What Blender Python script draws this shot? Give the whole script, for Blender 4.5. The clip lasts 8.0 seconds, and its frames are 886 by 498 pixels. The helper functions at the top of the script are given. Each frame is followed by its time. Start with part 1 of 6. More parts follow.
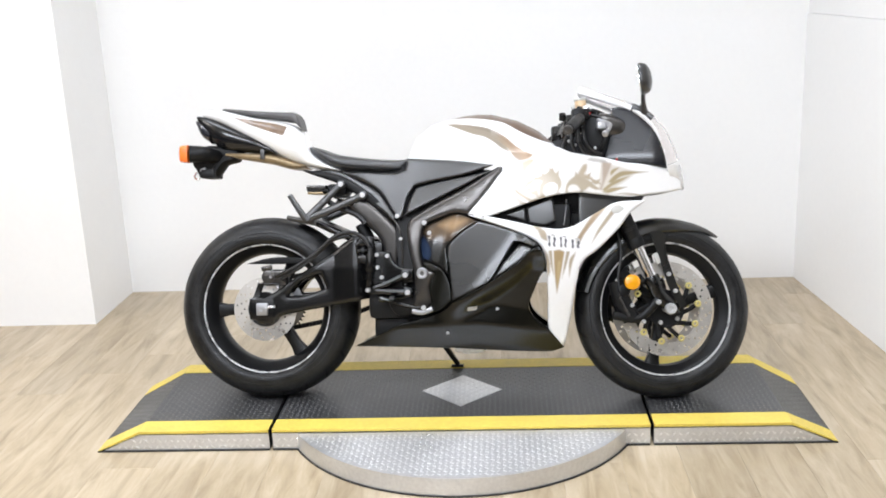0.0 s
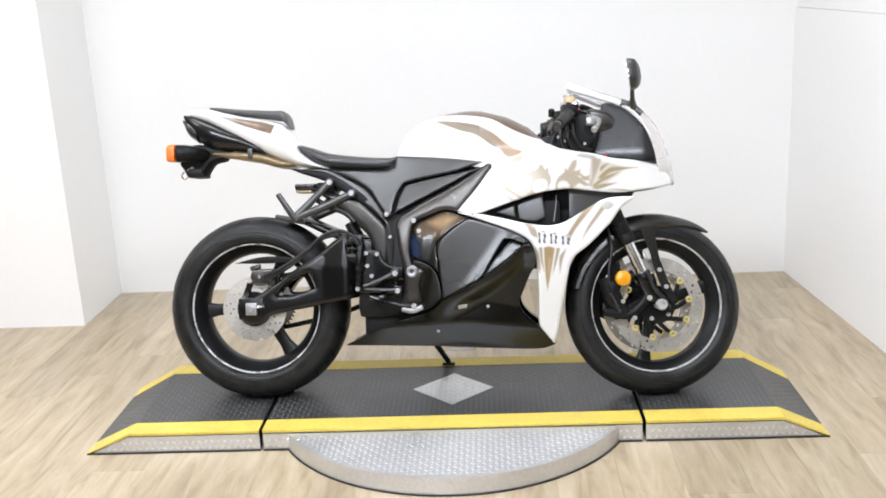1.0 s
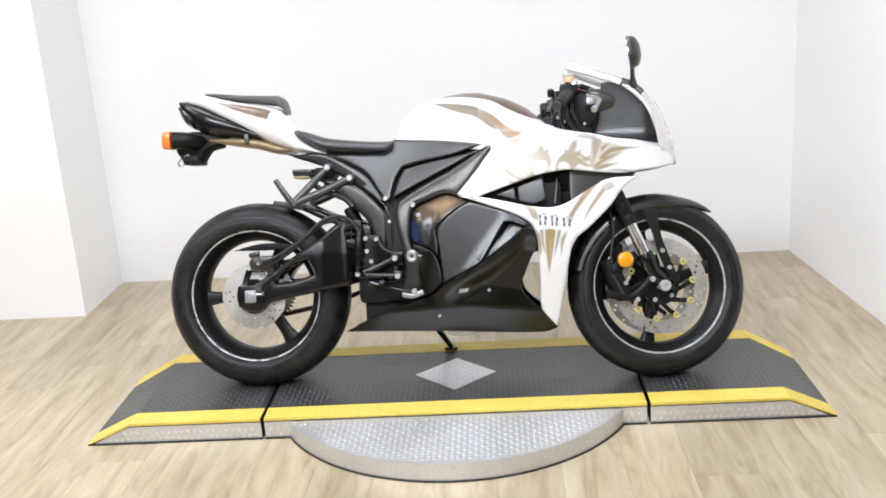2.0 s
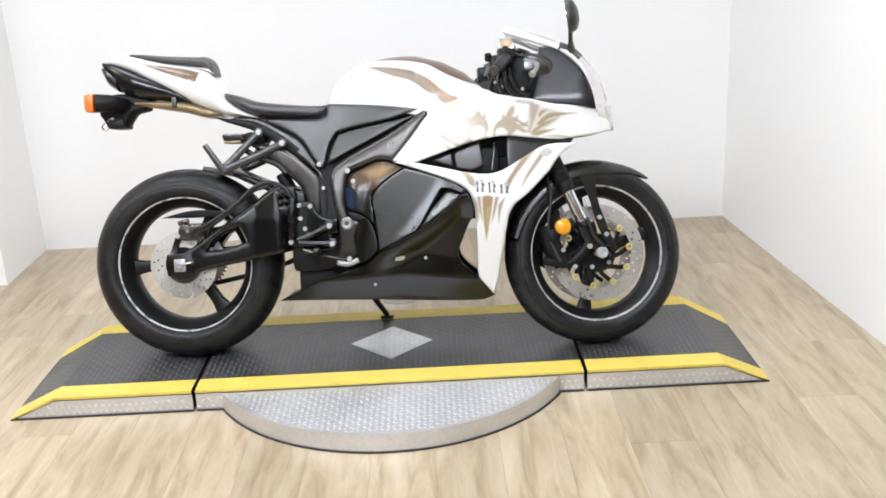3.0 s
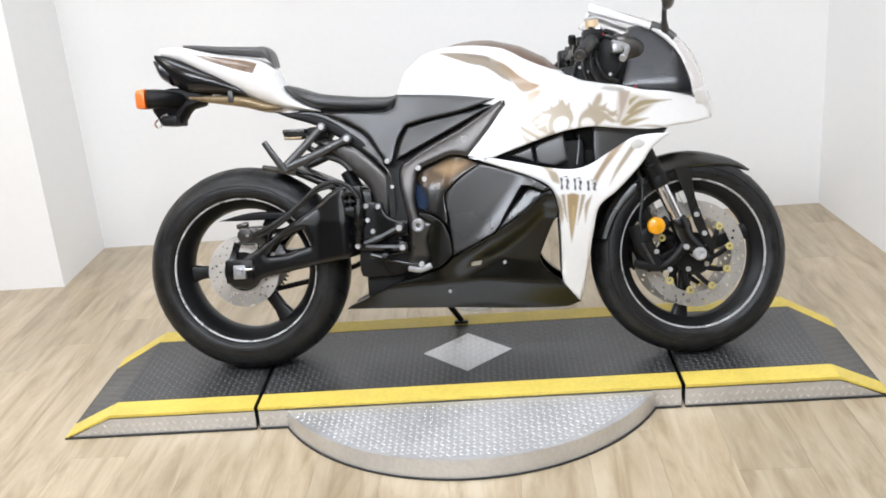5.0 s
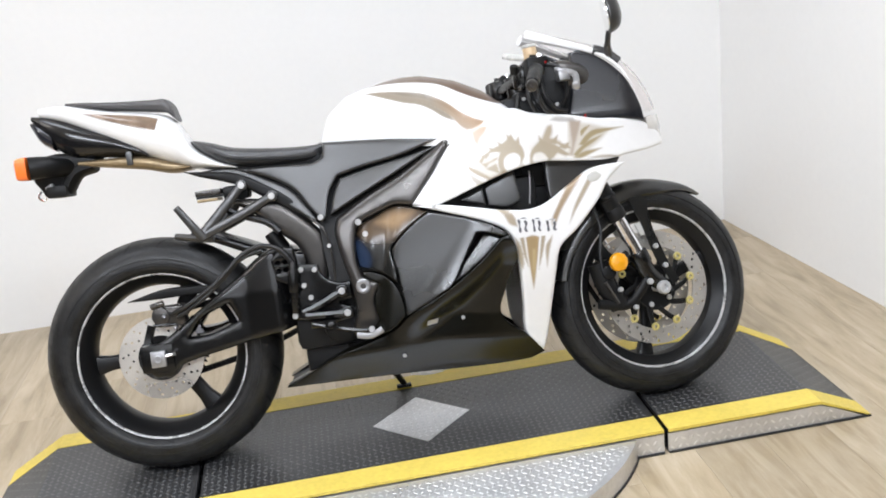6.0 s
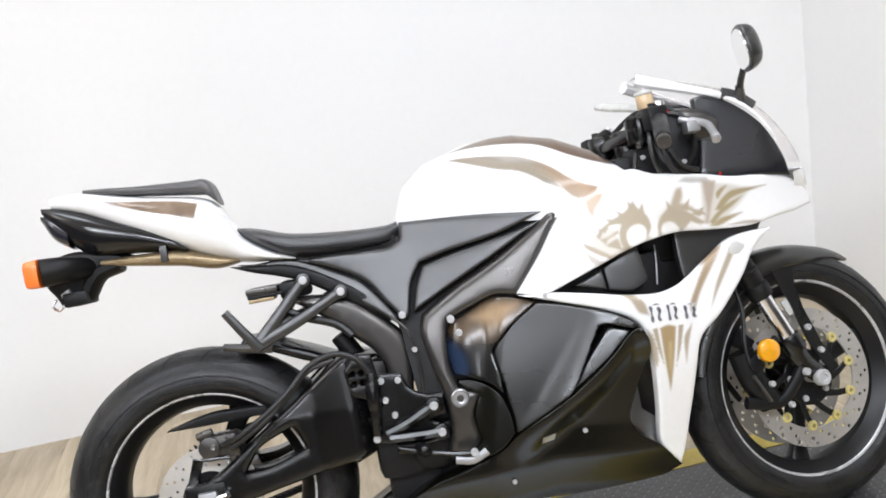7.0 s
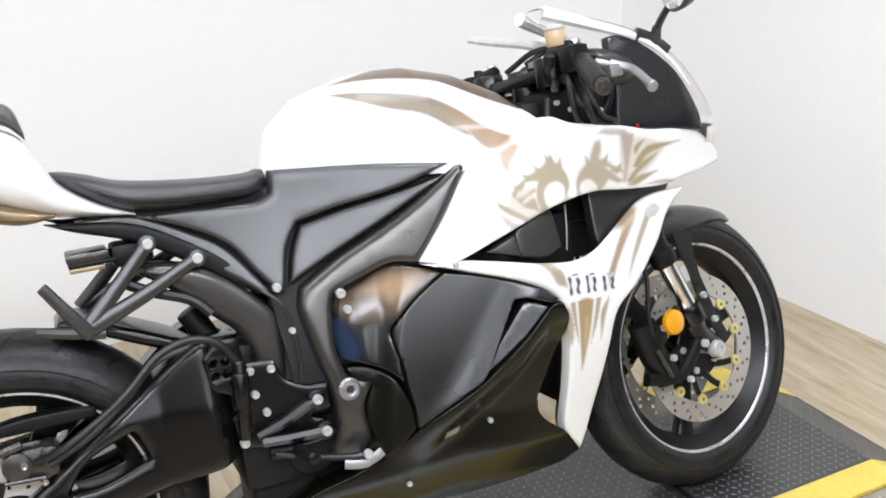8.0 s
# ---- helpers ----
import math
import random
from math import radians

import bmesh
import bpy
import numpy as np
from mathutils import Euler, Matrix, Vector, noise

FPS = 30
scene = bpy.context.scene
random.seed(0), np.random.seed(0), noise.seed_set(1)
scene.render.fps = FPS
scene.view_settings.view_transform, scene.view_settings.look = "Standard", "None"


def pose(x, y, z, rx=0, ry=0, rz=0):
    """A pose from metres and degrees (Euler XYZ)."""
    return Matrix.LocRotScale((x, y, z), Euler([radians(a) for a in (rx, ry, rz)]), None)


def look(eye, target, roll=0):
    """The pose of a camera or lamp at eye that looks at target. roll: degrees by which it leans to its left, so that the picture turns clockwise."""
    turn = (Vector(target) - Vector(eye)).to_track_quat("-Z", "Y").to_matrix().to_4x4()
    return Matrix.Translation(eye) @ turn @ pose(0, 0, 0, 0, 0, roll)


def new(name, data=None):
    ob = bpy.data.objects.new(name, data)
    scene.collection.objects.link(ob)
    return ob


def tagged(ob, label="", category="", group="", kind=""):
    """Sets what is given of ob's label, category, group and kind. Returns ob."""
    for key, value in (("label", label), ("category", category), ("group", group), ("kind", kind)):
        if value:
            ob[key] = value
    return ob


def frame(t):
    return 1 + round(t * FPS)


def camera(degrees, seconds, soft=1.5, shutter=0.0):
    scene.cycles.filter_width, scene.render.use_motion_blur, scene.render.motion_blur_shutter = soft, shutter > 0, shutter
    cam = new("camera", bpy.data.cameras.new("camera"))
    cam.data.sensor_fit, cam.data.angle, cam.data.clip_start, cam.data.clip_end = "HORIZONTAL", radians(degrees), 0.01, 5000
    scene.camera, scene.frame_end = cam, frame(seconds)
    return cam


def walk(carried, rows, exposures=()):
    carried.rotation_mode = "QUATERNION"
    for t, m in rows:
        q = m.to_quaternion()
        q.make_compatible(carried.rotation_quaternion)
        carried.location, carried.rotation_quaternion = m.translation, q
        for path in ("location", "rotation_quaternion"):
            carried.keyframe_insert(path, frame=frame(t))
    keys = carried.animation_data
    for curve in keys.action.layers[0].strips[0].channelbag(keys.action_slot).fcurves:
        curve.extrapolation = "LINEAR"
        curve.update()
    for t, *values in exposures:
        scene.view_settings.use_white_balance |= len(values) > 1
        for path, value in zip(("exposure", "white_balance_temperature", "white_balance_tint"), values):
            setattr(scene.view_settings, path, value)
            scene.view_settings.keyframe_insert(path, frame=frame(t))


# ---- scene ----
cam = camera(48.3, 8.0, soft=1.8)
PATH = [
    (0, (0.132, -3.18, 1.468), (0.012, -1.254, 0.94), -2.4),
    (0.5, (0.133, -3.167, 1.471), (0.017, -1.242, 0.939), -2.7),
    (1, (0.135, -3.164, 1.465), (0.033, -1.239, 0.931), -2.8),
    (2.5, (0.156, -3.107, 1.448), (0.052, -1.2, 0.855), -4.7),
    (3, (0.146, -3.075, 1.447), (0.159, -1.18, 0.807), -2.8),
    (3.5, (0.124, -3.004, 1.448), (0.027, -1.123, 0.773), -2.4),
    (4, (0.096, -2.968, 1.447), (-0.085, -1.092, 0.779), -3.4),
    (4.2, (0.121, -2.947, 1.437), (-0.065, -1.079, 0.748), -4.3),
    (5.5, (0.0, -2.653, 1.438), (0.026, -0.765, 0.78), -5.5),
    (6, (-0.208, -2.487, 1.423), (0.019, -0.605, 0.783), -6.7),
    (6.5, (-0.302, -2.266, 1.394), (-0.004, -0.384, 0.786), -5.4),
    (7, (-0.364, -1.959, 1.39), (-0.117, -0.048, 0.853), -9.4),
    (7.5, (-0.46, -1.715, 1.403), (0.079, 0.114, 0.799), -3.7),
    (8, (-0.607, -1.49, 1.368), (0.177, 0.198, 0.636), -2.9),
]
EXPOSURE = [(0, -0.24), (1, -0.25), (2.5, -0.26), (3.5, -0.28), (4.2, -0.32), (5.5, -0.36), (6.5, -0.34), (7.0, -0.32), (7.5, -0.29), (8, -0.29)]
walk(cam, [(t, look(eye, target, roll)) for t, eye, target, roll in PATH], EXPOSURE)

# ---- world and light ----
world = bpy.data.worlds.new("world")
scene.world = world
world.use_nodes = True
world.node_tree.nodes["Background"].inputs[0].default_value = (1, 1, 1, 1)
world.node_tree.nodes["Background"].inputs[1].default_value = 0.3

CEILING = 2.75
# unseen lamps added overhead: x, y, power
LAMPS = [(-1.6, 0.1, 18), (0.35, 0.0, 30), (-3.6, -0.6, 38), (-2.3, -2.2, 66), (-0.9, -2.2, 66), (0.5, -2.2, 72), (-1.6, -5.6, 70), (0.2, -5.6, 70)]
# unseen glowing panels added farther off for the black bodywork to mirror
REFLECTED_LAMPS = [(x, y) for y in (-9.0, -12.0) for x in (-3.4, -1.6, 0.2, 2.0)] + [(-3.4, -5.6), (2.0, -5.6)]


# ---- materials ----
def material(name, color, rough=0.5, metal=0.0, coat=0.0, vary=0.06, scale=6.0, fine=90.0, bump=0.0, bump_scale=60.0, spread=0.12, spec=0.5, coat_rough=0.08, tint=(1, 1, 1)):
    """A surface with two scales of tone and of gloss, and a fine relief."""
    m = bpy.data.materials.new(name)
    m.use_nodes = True
    t = m.node_tree
    b = t.nodes["Principled BSDF"]
    b.inputs["Metallic"].default_value = metal
    b.inputs["Coat Weight"].default_value = coat
    b.inputs["Coat Roughness"].default_value = coat_rough
    b.inputs["Specular IOR Level"].default_value = spec
    b.inputs["Specular Tint"].default_value = (*tint, 1)
    where = t.nodes.new("ShaderNodeTexCoord").outputs["Object"]

    def noise_of(s, detail=4):
        n = t.nodes.new("ShaderNodeTexNoise")
        n.inputs["Scale"].default_value = s
        n.inputs["Detail"].default_value = detail
        t.links.new(where, n.inputs["Vector"])
        return n.outputs["Fac"]

    big, small = noise_of(scale), noise_of(fine, 6)
    both = t.nodes.new("ShaderNodeMath")
    both.operation = "ADD"
    t.links.new(big, both.inputs[0])
    t.links.new(small, both.inputs[1])
    ramp = t.nodes.new("ShaderNodeMapRange")
    ramp.inputs["From Min"].default_value, ramp.inputs["From Max"].default_value = 0.6, 1.4
    ramp.inputs["To Min"].default_value, ramp.inputs["To Max"].default_value = 1 - vary, 1 + vary
    t.links.new(both.outputs[0], ramp.inputs["Value"])
    tone = t.nodes.new("ShaderNodeVectorMath")
    tone.operation = "SCALE"
    tone.inputs[0].default_value = color
    t.links.new(ramp.outputs[0], tone.inputs["Scale"])
    t.links.new(tone.outputs[0], b.inputs["Base Color"])
    gloss = t.nodes.new("ShaderNodeMapRange")
    gloss.inputs["From Min"].default_value, gloss.inputs["From Max"].default_value = 0.3, 0.7
    gloss.inputs["To Min"].default_value, gloss.inputs["To Max"].default_value = max(0.02, rough - spread / 2), min(1, rough + spread / 2)
    t.links.new(big, gloss.inputs["Value"])
    t.links.new(gloss.outputs[0], b.inputs["Roughness"])
    if bump:
        n = noise_of(bump_scale, 3)
        r = t.nodes.new("ShaderNodeBump")
        r.inputs["Strength"].default_value = bump
        r.inputs["Distance"].default_value = 0.002
        t.links.new(n, r.inputs["Height"])
        t.links.new(r.outputs[0], b.inputs["Normal"])
    return m


def principled(m):
    return m.node_tree.nodes["Principled BSDF"]


WHITE = material("white_gloss_paint", (0.82, 0.815, 0.81), 0.3, coat=0.6, vary=0.02)
SATIN = material("satin_black_plastic", (0.018, 0.0178, 0.0177), 0.38, coat=0.2, coat_rough=0.34, bump=0.05, bump_scale=400, vary=0.18, fine=200, spec=0.85, spread=0.06)
FAIRBLACK = material("satin_black_fairing_paint", (0.007, 0.0072, 0.0068), 0.28, coat=0.28, coat_rough=0.22, vary=0.15, spec=0.75, spread=0.08)
CASTBLACK = material("black_cast_alloy", (0.0032, 0.0032, 0.0034), 0.25, spec=0.5, bump=0.04, bump_scale=700, vary=0.25, spread=0.06)
GLOSSBLACK = material("gloss_black_paint", (0.008, 0.008, 0.0085), 0.24, coat=0.1, vary=0.1)
OLIVE = material("olive_black_paint", (0.0035, 0.0034, 0.002), 0.24, spec=0.36, vary=0.12, spread=0.05)
GRAPHITE = material("graphite_frame_paint", (0.084, 0.079, 0.075), 0.29, metal=0.75, bump=0.08, bump_scale=500)
MATTBLACK = material("matt_black_plastic", (0.004, 0.004, 0.0042), 0.5, spec=0.3, bump=0.2, bump_scale=300, vary=0.2)
RUBBER = material("tyre_rubber", (0.0112, 0.0112, 0.0114), 0.44, spec=0.38, bump=0.6, bump_scale=110, vary=0.8, scale=26, spread=0.3)
SEATING = material("black_grained_vinyl", (0.02, 0.02, 0.021), 0.36, spec=0.9, bump=0.5, bump_scale=500, vary=0.12)
RIMBLACK = material("black_wheel_enamel", (0.006, 0.006, 0.0065), 0.4, spec=0.35)
PADGREY = material("grey_padded_vinyl", (0.07, 0.066, 0.066), 0.4, spec=0.7, bump=0.3, bump_scale=400, vary=0.15)
POLISHED = material("polished_rim_lip", (0.72, 0.72, 0.73), 0.34, metal=0.6, vary=0.35, scale=22, fine=120, spread=0.3, bump=0.4, bump_scale=70)
STEEL = material("brushed_disc_steel", (0.64, 0.61, 0.57), 0.34, metal=0.7, vary=0.12, fine=300, spread=0.2)
COCKPIT = material("dark_cockpit_plastic", (0.013, 0.0135, 0.0165), 0.26, spec=0.6, vary=0.2)
CHROME = material("bright_steel", (0.8, 0.8, 0.82), 0.2, metal=1.0, vary=0.1)
ALUMINIUM = material("cast_aluminium", (0.42, 0.42, 0.43), 0.42, metal=0.9, bump=0.2, bump_scale=300)
BOLTMETAL = material("zinc_plated_steel", (0.55, 0.55, 0.55), 0.35, metal=0.35, vary=0.15, scale=80)
GOLD = material("gold_anodised", (0.85, 0.74, 0.3), 0.4, metal=0.6)
AMBER = material("amber_lens", (0.8, 0.345, 0.004), 0.2, coat=0.6, vary=0.12, bump=0.5, bump_scale=350)
ORANGE = material("orange_lens", (0.95, 0.2, 0.035), 0.25, coat=0.5, bump=0.3, bump_scale=300)
RED = material("red_lens", (0.42, 0.02, 0.02), 0.15, coat=0.6)
TANCHROME = material("bronze_undertray", (0.3, 0.225, 0.13), 0.38, metal=0.5, vary=0.3, scale=18)
FLUID = material("amber_fluid_cup", (0.66, 0.48, 0.29), 0.35, vary=0.1)
HOSE = material("black_rubber_hose", (0.007, 0.007, 0.0075), 0.42)
WALL = material("white_wall_paint", (0.885, 0.88, 0.867), 0.75, vary=0.015, scale=1.5, fine=40, bump=0.08, bump_scale=120)
CEILPAINT = material("white_ceiling_paint", (0.8, 0.8, 0.79), 0.85, vary=0.02, scale=2)
YELLOW = material("yellow_safety_paint", (0.69, 0.53, 0.1), 0.5, vary=0.14, scale=9, bump=0.2)
DECKBLACK = material("black_deck_paint", (0.026, 0.026, 0.0265), 0.36, spec=0.9, vary=0.4, scale=7, bump=0.25, bump_scale=200)
# lugs coloured lighter than the deck, for the light their edges catch
LUGBLACK = material("black_tread_lit_tone", (0.115, 0.114, 0.113), 0.34, spec=0.9, vary=0.45, scale=9)
PLATE = material("aluminium_tread_plate", (0.7, 0.7, 0.7), 0.45, metal=0.75, vary=0.12, scale=8, bump=0.15, bump_scale=150)
LUGBRIGHT = material("bright_tread_lugs", (0.9, 0.9, 0.9), 0.32, metal=0.8, vary=0.15)
SMOKED = material("smoked_grey_lens", (0.02, 0.021, 0.027), 0.15, coat=0.6)
CLEARLENS = material("clear_marker_lens", (0.55, 0.545, 0.515), 0.25, coat=0.5)
FARWALL = material("dark_grey_wall_paint", (0.09, 0.09, 0.095), 0.8, vary=0.05, scale=1.5)
BLACKTRIM = material("black_rubber_trim", (0.02, 0.02, 0.02), 0.7)

GLASS = bpy.data.materials.new("clear_screen_plastic")
GLASS.use_nodes = True
_b = principled(GLASS)
_b.inputs["Base Color"].default_value = (0.97, 0.95, 0.95, 1)
_b.inputs["Roughness"].default_value = 0.05
_b.inputs["Transmission Weight"].default_value = 1.0
_b.inputs["IOR"].default_value = 1.01
_b.inputs["Coat Weight"].default_value = 0.3

MIRROR = bpy.data.materials.new("mirror_glass")
MIRROR.use_nodes = True
_b = principled(MIRROR)
_b.inputs["Base Color"].default_value = (0.9, 0.9, 0.9, 1)
_b.inputs["Metallic"].default_value = 1.0
_b.inputs["Roughness"].default_value = 0.03


def airbrush(name, dark, pale, scale, ground=(0.8, 0.79, 0.78), coat=0.6):
    """Painted flourish on its ground colour: tone by the mesh's own fade (1 inside, 0 at its edge) and a cloudy noise."""
    m = bpy.data.materials.new(name)
    m.use_nodes = True
    t = m.node_tree
    b = principled(m)
    b.inputs["Roughness"].default_value = 0.3
    b.inputs["Coat Weight"].default_value = coat
    fade = t.nodes.new("ShaderNodeAttribute")
    fade.attribute_name = "fade"
    n = t.nodes.new("ShaderNodeTexNoise")
    n.inputs["Scale"].default_value = scale
    n.inputs["Detail"].default_value = 3
    t.links.new(t.nodes.new("ShaderNodeTexCoord").outputs["Object"], n.inputs["Vector"])
    mix1 = t.nodes.new("ShaderNodeMix")
    mix1.data_type = "RGBA"
    mix1.inputs["A"].default_value = (*dark, 1)
    mix1.inputs["B"].default_value = (*pale, 1)
    ramp = t.nodes.new("ShaderNodeMapRange")
    ramp.inputs["From Min"].default_value, ramp.inputs["From Max"].default_value = 0.35, 0.65
    t.links.new(n.outputs["Fac"], ramp.inputs["Value"])
    t.links.new(ramp.outputs[0], mix1.inputs["Factor"])
    mix2 = t.nodes.new("ShaderNodeMix")
    mix2.data_type = "RGBA"
    mix2.inputs["A"].default_value = (*ground, 1)
    t.links.new(fade.outputs["Fac"], mix2.inputs["Factor"])
    t.links.new(mix1.outputs["Result"], mix2.inputs["B"])
    t.links.new(mix2.outputs["Result"], b.inputs["Base Color"])
    return m


BRONZE = airbrush("bronze_airbrush", (0.15, 0.1, 0.065), (0.3, 0.215, 0.155), 16)
INKFADE = airbrush("dark_emblem_ink", (0.06, 0.06, 0.07), (0.16, 0.16, 0.17), 60)


def sprayed(m):
    """Takes the base tone from the mesh's own sprayed colours."""
    t = m.node_tree
    a = t.nodes.new("ShaderNodeAttribute")
    a.attribute_name = "paint"
    v = [n for n in t.nodes if n.type == "VECT_MATH"][0]
    t.links.new(a.outputs["Color"], v.inputs[0])
    return m


PAINTED = sprayed(material("airbrushed_white_paint", (1.0, 1.0, 1.0), 0.34, coat=0.25, vary=0.02, scale=22, spec=0.3))
# black gloss whose colour carries the fairing corner's painted reflections
REFLECTPAINT = sprayed(material("black_paint_with_painted_reflections", (1.0, 1.0, 1.0), 0.24, coat=0.2, coat_rough=0.2, vary=0.1, spec=0.5, spread=0.08))


def plank_material():
    m = material("pale_oak_vinyl", (0.6, 0.49, 0.35), 0.33, vary=0.1, scale=2.0, bump=0.1, bump_scale=90, spec=0.6, coat=0.12, coat_rough=0.16)
    t = m.node_tree
    b = principled(m)
    info = t.nodes.new("ShaderNodeObjectInfo")
    coord = t.nodes.new("ShaderNodeTexCoord")
    shift = t.nodes.new("ShaderNodeVectorMath")
    shift.operation = "MULTIPLY_ADD"
    shift.inputs[1].default_value = (1, 1, 1)
    jump = t.nodes.new("ShaderNodeVectorMath")
    jump.operation = "SCALE"
    jump.inputs[0].default_value = (37, 61, 13)
    t.links.new(info.outputs["Random"], jump.inputs["Scale"])
    t.links.new(coord.outputs["Object"], shift.inputs[0])
    t.links.new(jump.outputs[0], shift.inputs[2])
    stretch = t.nodes.new("ShaderNodeMapping")
    stretch.inputs["Scale"].default_value = (21, 2.9, 1)
    t.links.new(shift.outputs[0], stretch.inputs["Vector"])
    grain = t.nodes.new("ShaderNodeTexNoise")
    grain.inputs["Scale"].default_value = 1.0
    grain.inputs["Detail"].default_value = 9
    grain.inputs["Roughness"].default_value = 0.62
    grain.inputs["Distortion"].default_value = 0.6
    t.links.new(stretch.outputs[0], grain.inputs["Vector"])
    ramp = t.nodes.new("ShaderNodeValToRGB")
    e = ramp.color_ramp.elements
    e[0].position, e[0].color = 0.28, (0.265, 0.2, 0.12, 1)
    e[1].position, e[1].color = 0.68, (0.505, 0.42, 0.3, 1)
    mid = ramp.color_ramp.elements.new(0.48)
    mid.color = (0.405, 0.322, 0.21, 1)
    t.links.new(grain.outputs["Fac"], ramp.inputs["Fac"])
    tone = t.nodes.new("ShaderNodeMapRange")
    tone.inputs["To Min"].default_value, tone.inputs["To Max"].default_value = 0.9, 1.08
    t.links.new(info.outputs["Random"], tone.inputs["Value"])
    out = t.nodes.new("ShaderNodeVectorMath")
    out.operation = "SCALE"
    t.links.new(ramp.outputs["Color"], out.inputs[0])
    t.links.new(tone.outputs[0], out.inputs["Scale"])
    t.links.new(out.outputs[0], b.inputs["Base Color"])
    return m


OAK = plank_material()


# ---- building blocks ----
def part(name, bm, mat, parent=None, label="", m=None, sharp=35):
    """Links a bmesh as one mesh object under a thing or a part."""
    if m is not None:
        bmesh.ops.transform(bm, matrix=m, verts=bm.verts)
    bmesh.ops.recalc_face_normals(bm, faces=bm.faces)
    me = bpy.data.meshes.new(name)
    bm.to_mesh(me)
    bm.free()
    me.materials.append(mat)
    me.polygons.foreach_set("use_smooth", [True] * len(me.polygons))
    me.set_sharp_from_angle(angle=radians(sharp))
    ob = new(name, me)
    ob.parent = parent
    if label:
        tagged(ob, label)
    return ob


def thing(name, m, label, category, group="", kind=""):
    ob = new(name)
    ob.matrix_world = m
    return tagged(ob, label, category, group, kind)


def join(*bms):
    """One bmesh out of several."""
    out = bms[0]
    for b in bms[1:]:
        me = bpy.data.meshes.new("tmp")
        b.to_mesh(me)
        b.free()
        out.from_mesh(me)
        bpy.data.meshes.remove(me)
    return out


def mirrored(bm):
    b = bm.copy()
    bmesh.ops.scale(b, vec=(1, -1, 1), verts=b.verts)
    bmesh.ops.reverse_faces(b, faces=b.faces)
    return b


def box(x0, x1, y0, y1, z0, z1, bevel=0.0, seg=2):
    bm = bmesh.new()
    bmesh.ops.create_cube(bm, size=1)
    bmesh.ops.scale(bm, vec=(x1 - x0, y1 - y0, z1 - z0), verts=bm.verts)
    bmesh.ops.translate(bm, vec=((x0 + x1) / 2, (y0 + y1) / 2, (z0 + z1) / 2), verts=bm.verts)
    if bevel:
        bmesh.ops.bevel(bm, geom=bm.edges[:], offset=bevel, segments=seg, affect="EDGES", profile=0.6)
    return bm


def rod(p0, p1, r0, r1=None, n=14, bevel=0.0):
    """A round bar from p0 to p1."""
    p0, p1 = Vector(p0), Vector(p1)
    bm = bmesh.new()
    d = (p1 - p0).length
    bmesh.ops.create_cone(bm, cap_ends=True, segments=n, radius1=r0, radius2=r0 if r1 is None else r1, depth=d)
    if bevel:
        rims = [e for e in bm.edges if abs(e.verts[0].co.z - e.verts[1].co.z) < 1e-6]
        bmesh.ops.bevel(bm, geom=rims, offset=bevel, segments=2, affect="EDGES", profile=0.5)
    turn = (p1 - p0).to_track_quat("Z", "Y").to_matrix().to_4x4()
    bmesh.ops.transform(bm, matrix=Matrix.Translation((p0 + p1) / 2) @ turn, verts=bm.verts)
    return bm


def smooth_line(pts, step=0.012):
    """A smooth open line through 3D points."""
    p = [Vector(q) for q in pts]
    p = [2 * p[0] - p[1]] + p + [2 * p[-1] - p[-2]]
    out = []
    for i in range(1, len(p) - 2):
        n = max(2, int((p[i + 1] - p[i]).length / step))
        for k in range(n):
            s = k / n
            a, b, c, d = p[i - 1], p[i], p[i + 1], p[i + 2]
            out.append(0.5 * (2 * b + (c - a) * s + (2 * a - 5 * b + 4 * c - d) * s * s + (3 * b - a - 3 * c + d) * s ** 3))
    out.append(p[-2])
    return out


def tube(pts, r, n=8, step=0.012, flat=1.0, taper=None):
    """A round or oval bar bent along points. taper: the radius at the far end."""
    line = smooth_line(pts, step)
    bm = bmesh.new()
    rings, side = [], None
    for i, p in enumerate(line):
        d = (line[min(i + 1, len(line) - 1)] - line[max(i - 1, 0)]).normalized()
        if side is None:
            side = d.cross(Vector((0, 1, 0.01))).normalized()
        side = (side - d * side.dot(d)).normalized()
        up = d.cross(side)
        rr = r if taper is None else r + (taper - r) * i / (len(line) - 1)
        rings.append([bm.verts.new(p + rr * (math.cos(2 * math.pi * k / n) * side + flat * math.sin(2 * math.pi * k / n) * up)) for k in range(n)])
    for a, b in zip(rings, rings[1:]):
        for k in range(n):
            bm.faces.new((a[k], a[(k + 1) % n], b[(k + 1) % n], b[k]))
    bm.faces.new(rings[0][::-1])
    bm.faces.new(rings[-1])
    return bm


def revolve(profile, n=72, closed=False):
    """Turns (radius, y) points round the y axis."""
    bm = bmesh.new()
    rings = []
    for k in range(n):
        a = 2 * math.pi * k / n
        rings.append([bm.verts.new((r * math.cos(a), y, r * math.sin(a))) for r, y in profile])
    m = len(profile)
    for k in range(n):
        a, b = rings[k], rings[(k + 1) % n]
        for i in range(m if closed else m - 1):
            j = (i + 1) % m
            bm.faces.new((a[i], a[j], b[j], b[i]))
    return bm


def loft(rings, caps=True):
    bm = bmesh.new()
    vs = [[bm.verts.new(p) for p in r] for r in rings]
    n = len(vs[0])
    for a, b in zip(vs, vs[1:]):
        for k in range(n):
            bm.faces.new((a[k], a[(k + 1) % n], b[(k + 1) % n], b[k]))
    if caps:
        bm.faces.new(vs[0][::-1])
        bm.faces.new(vs[-1])
    return bm


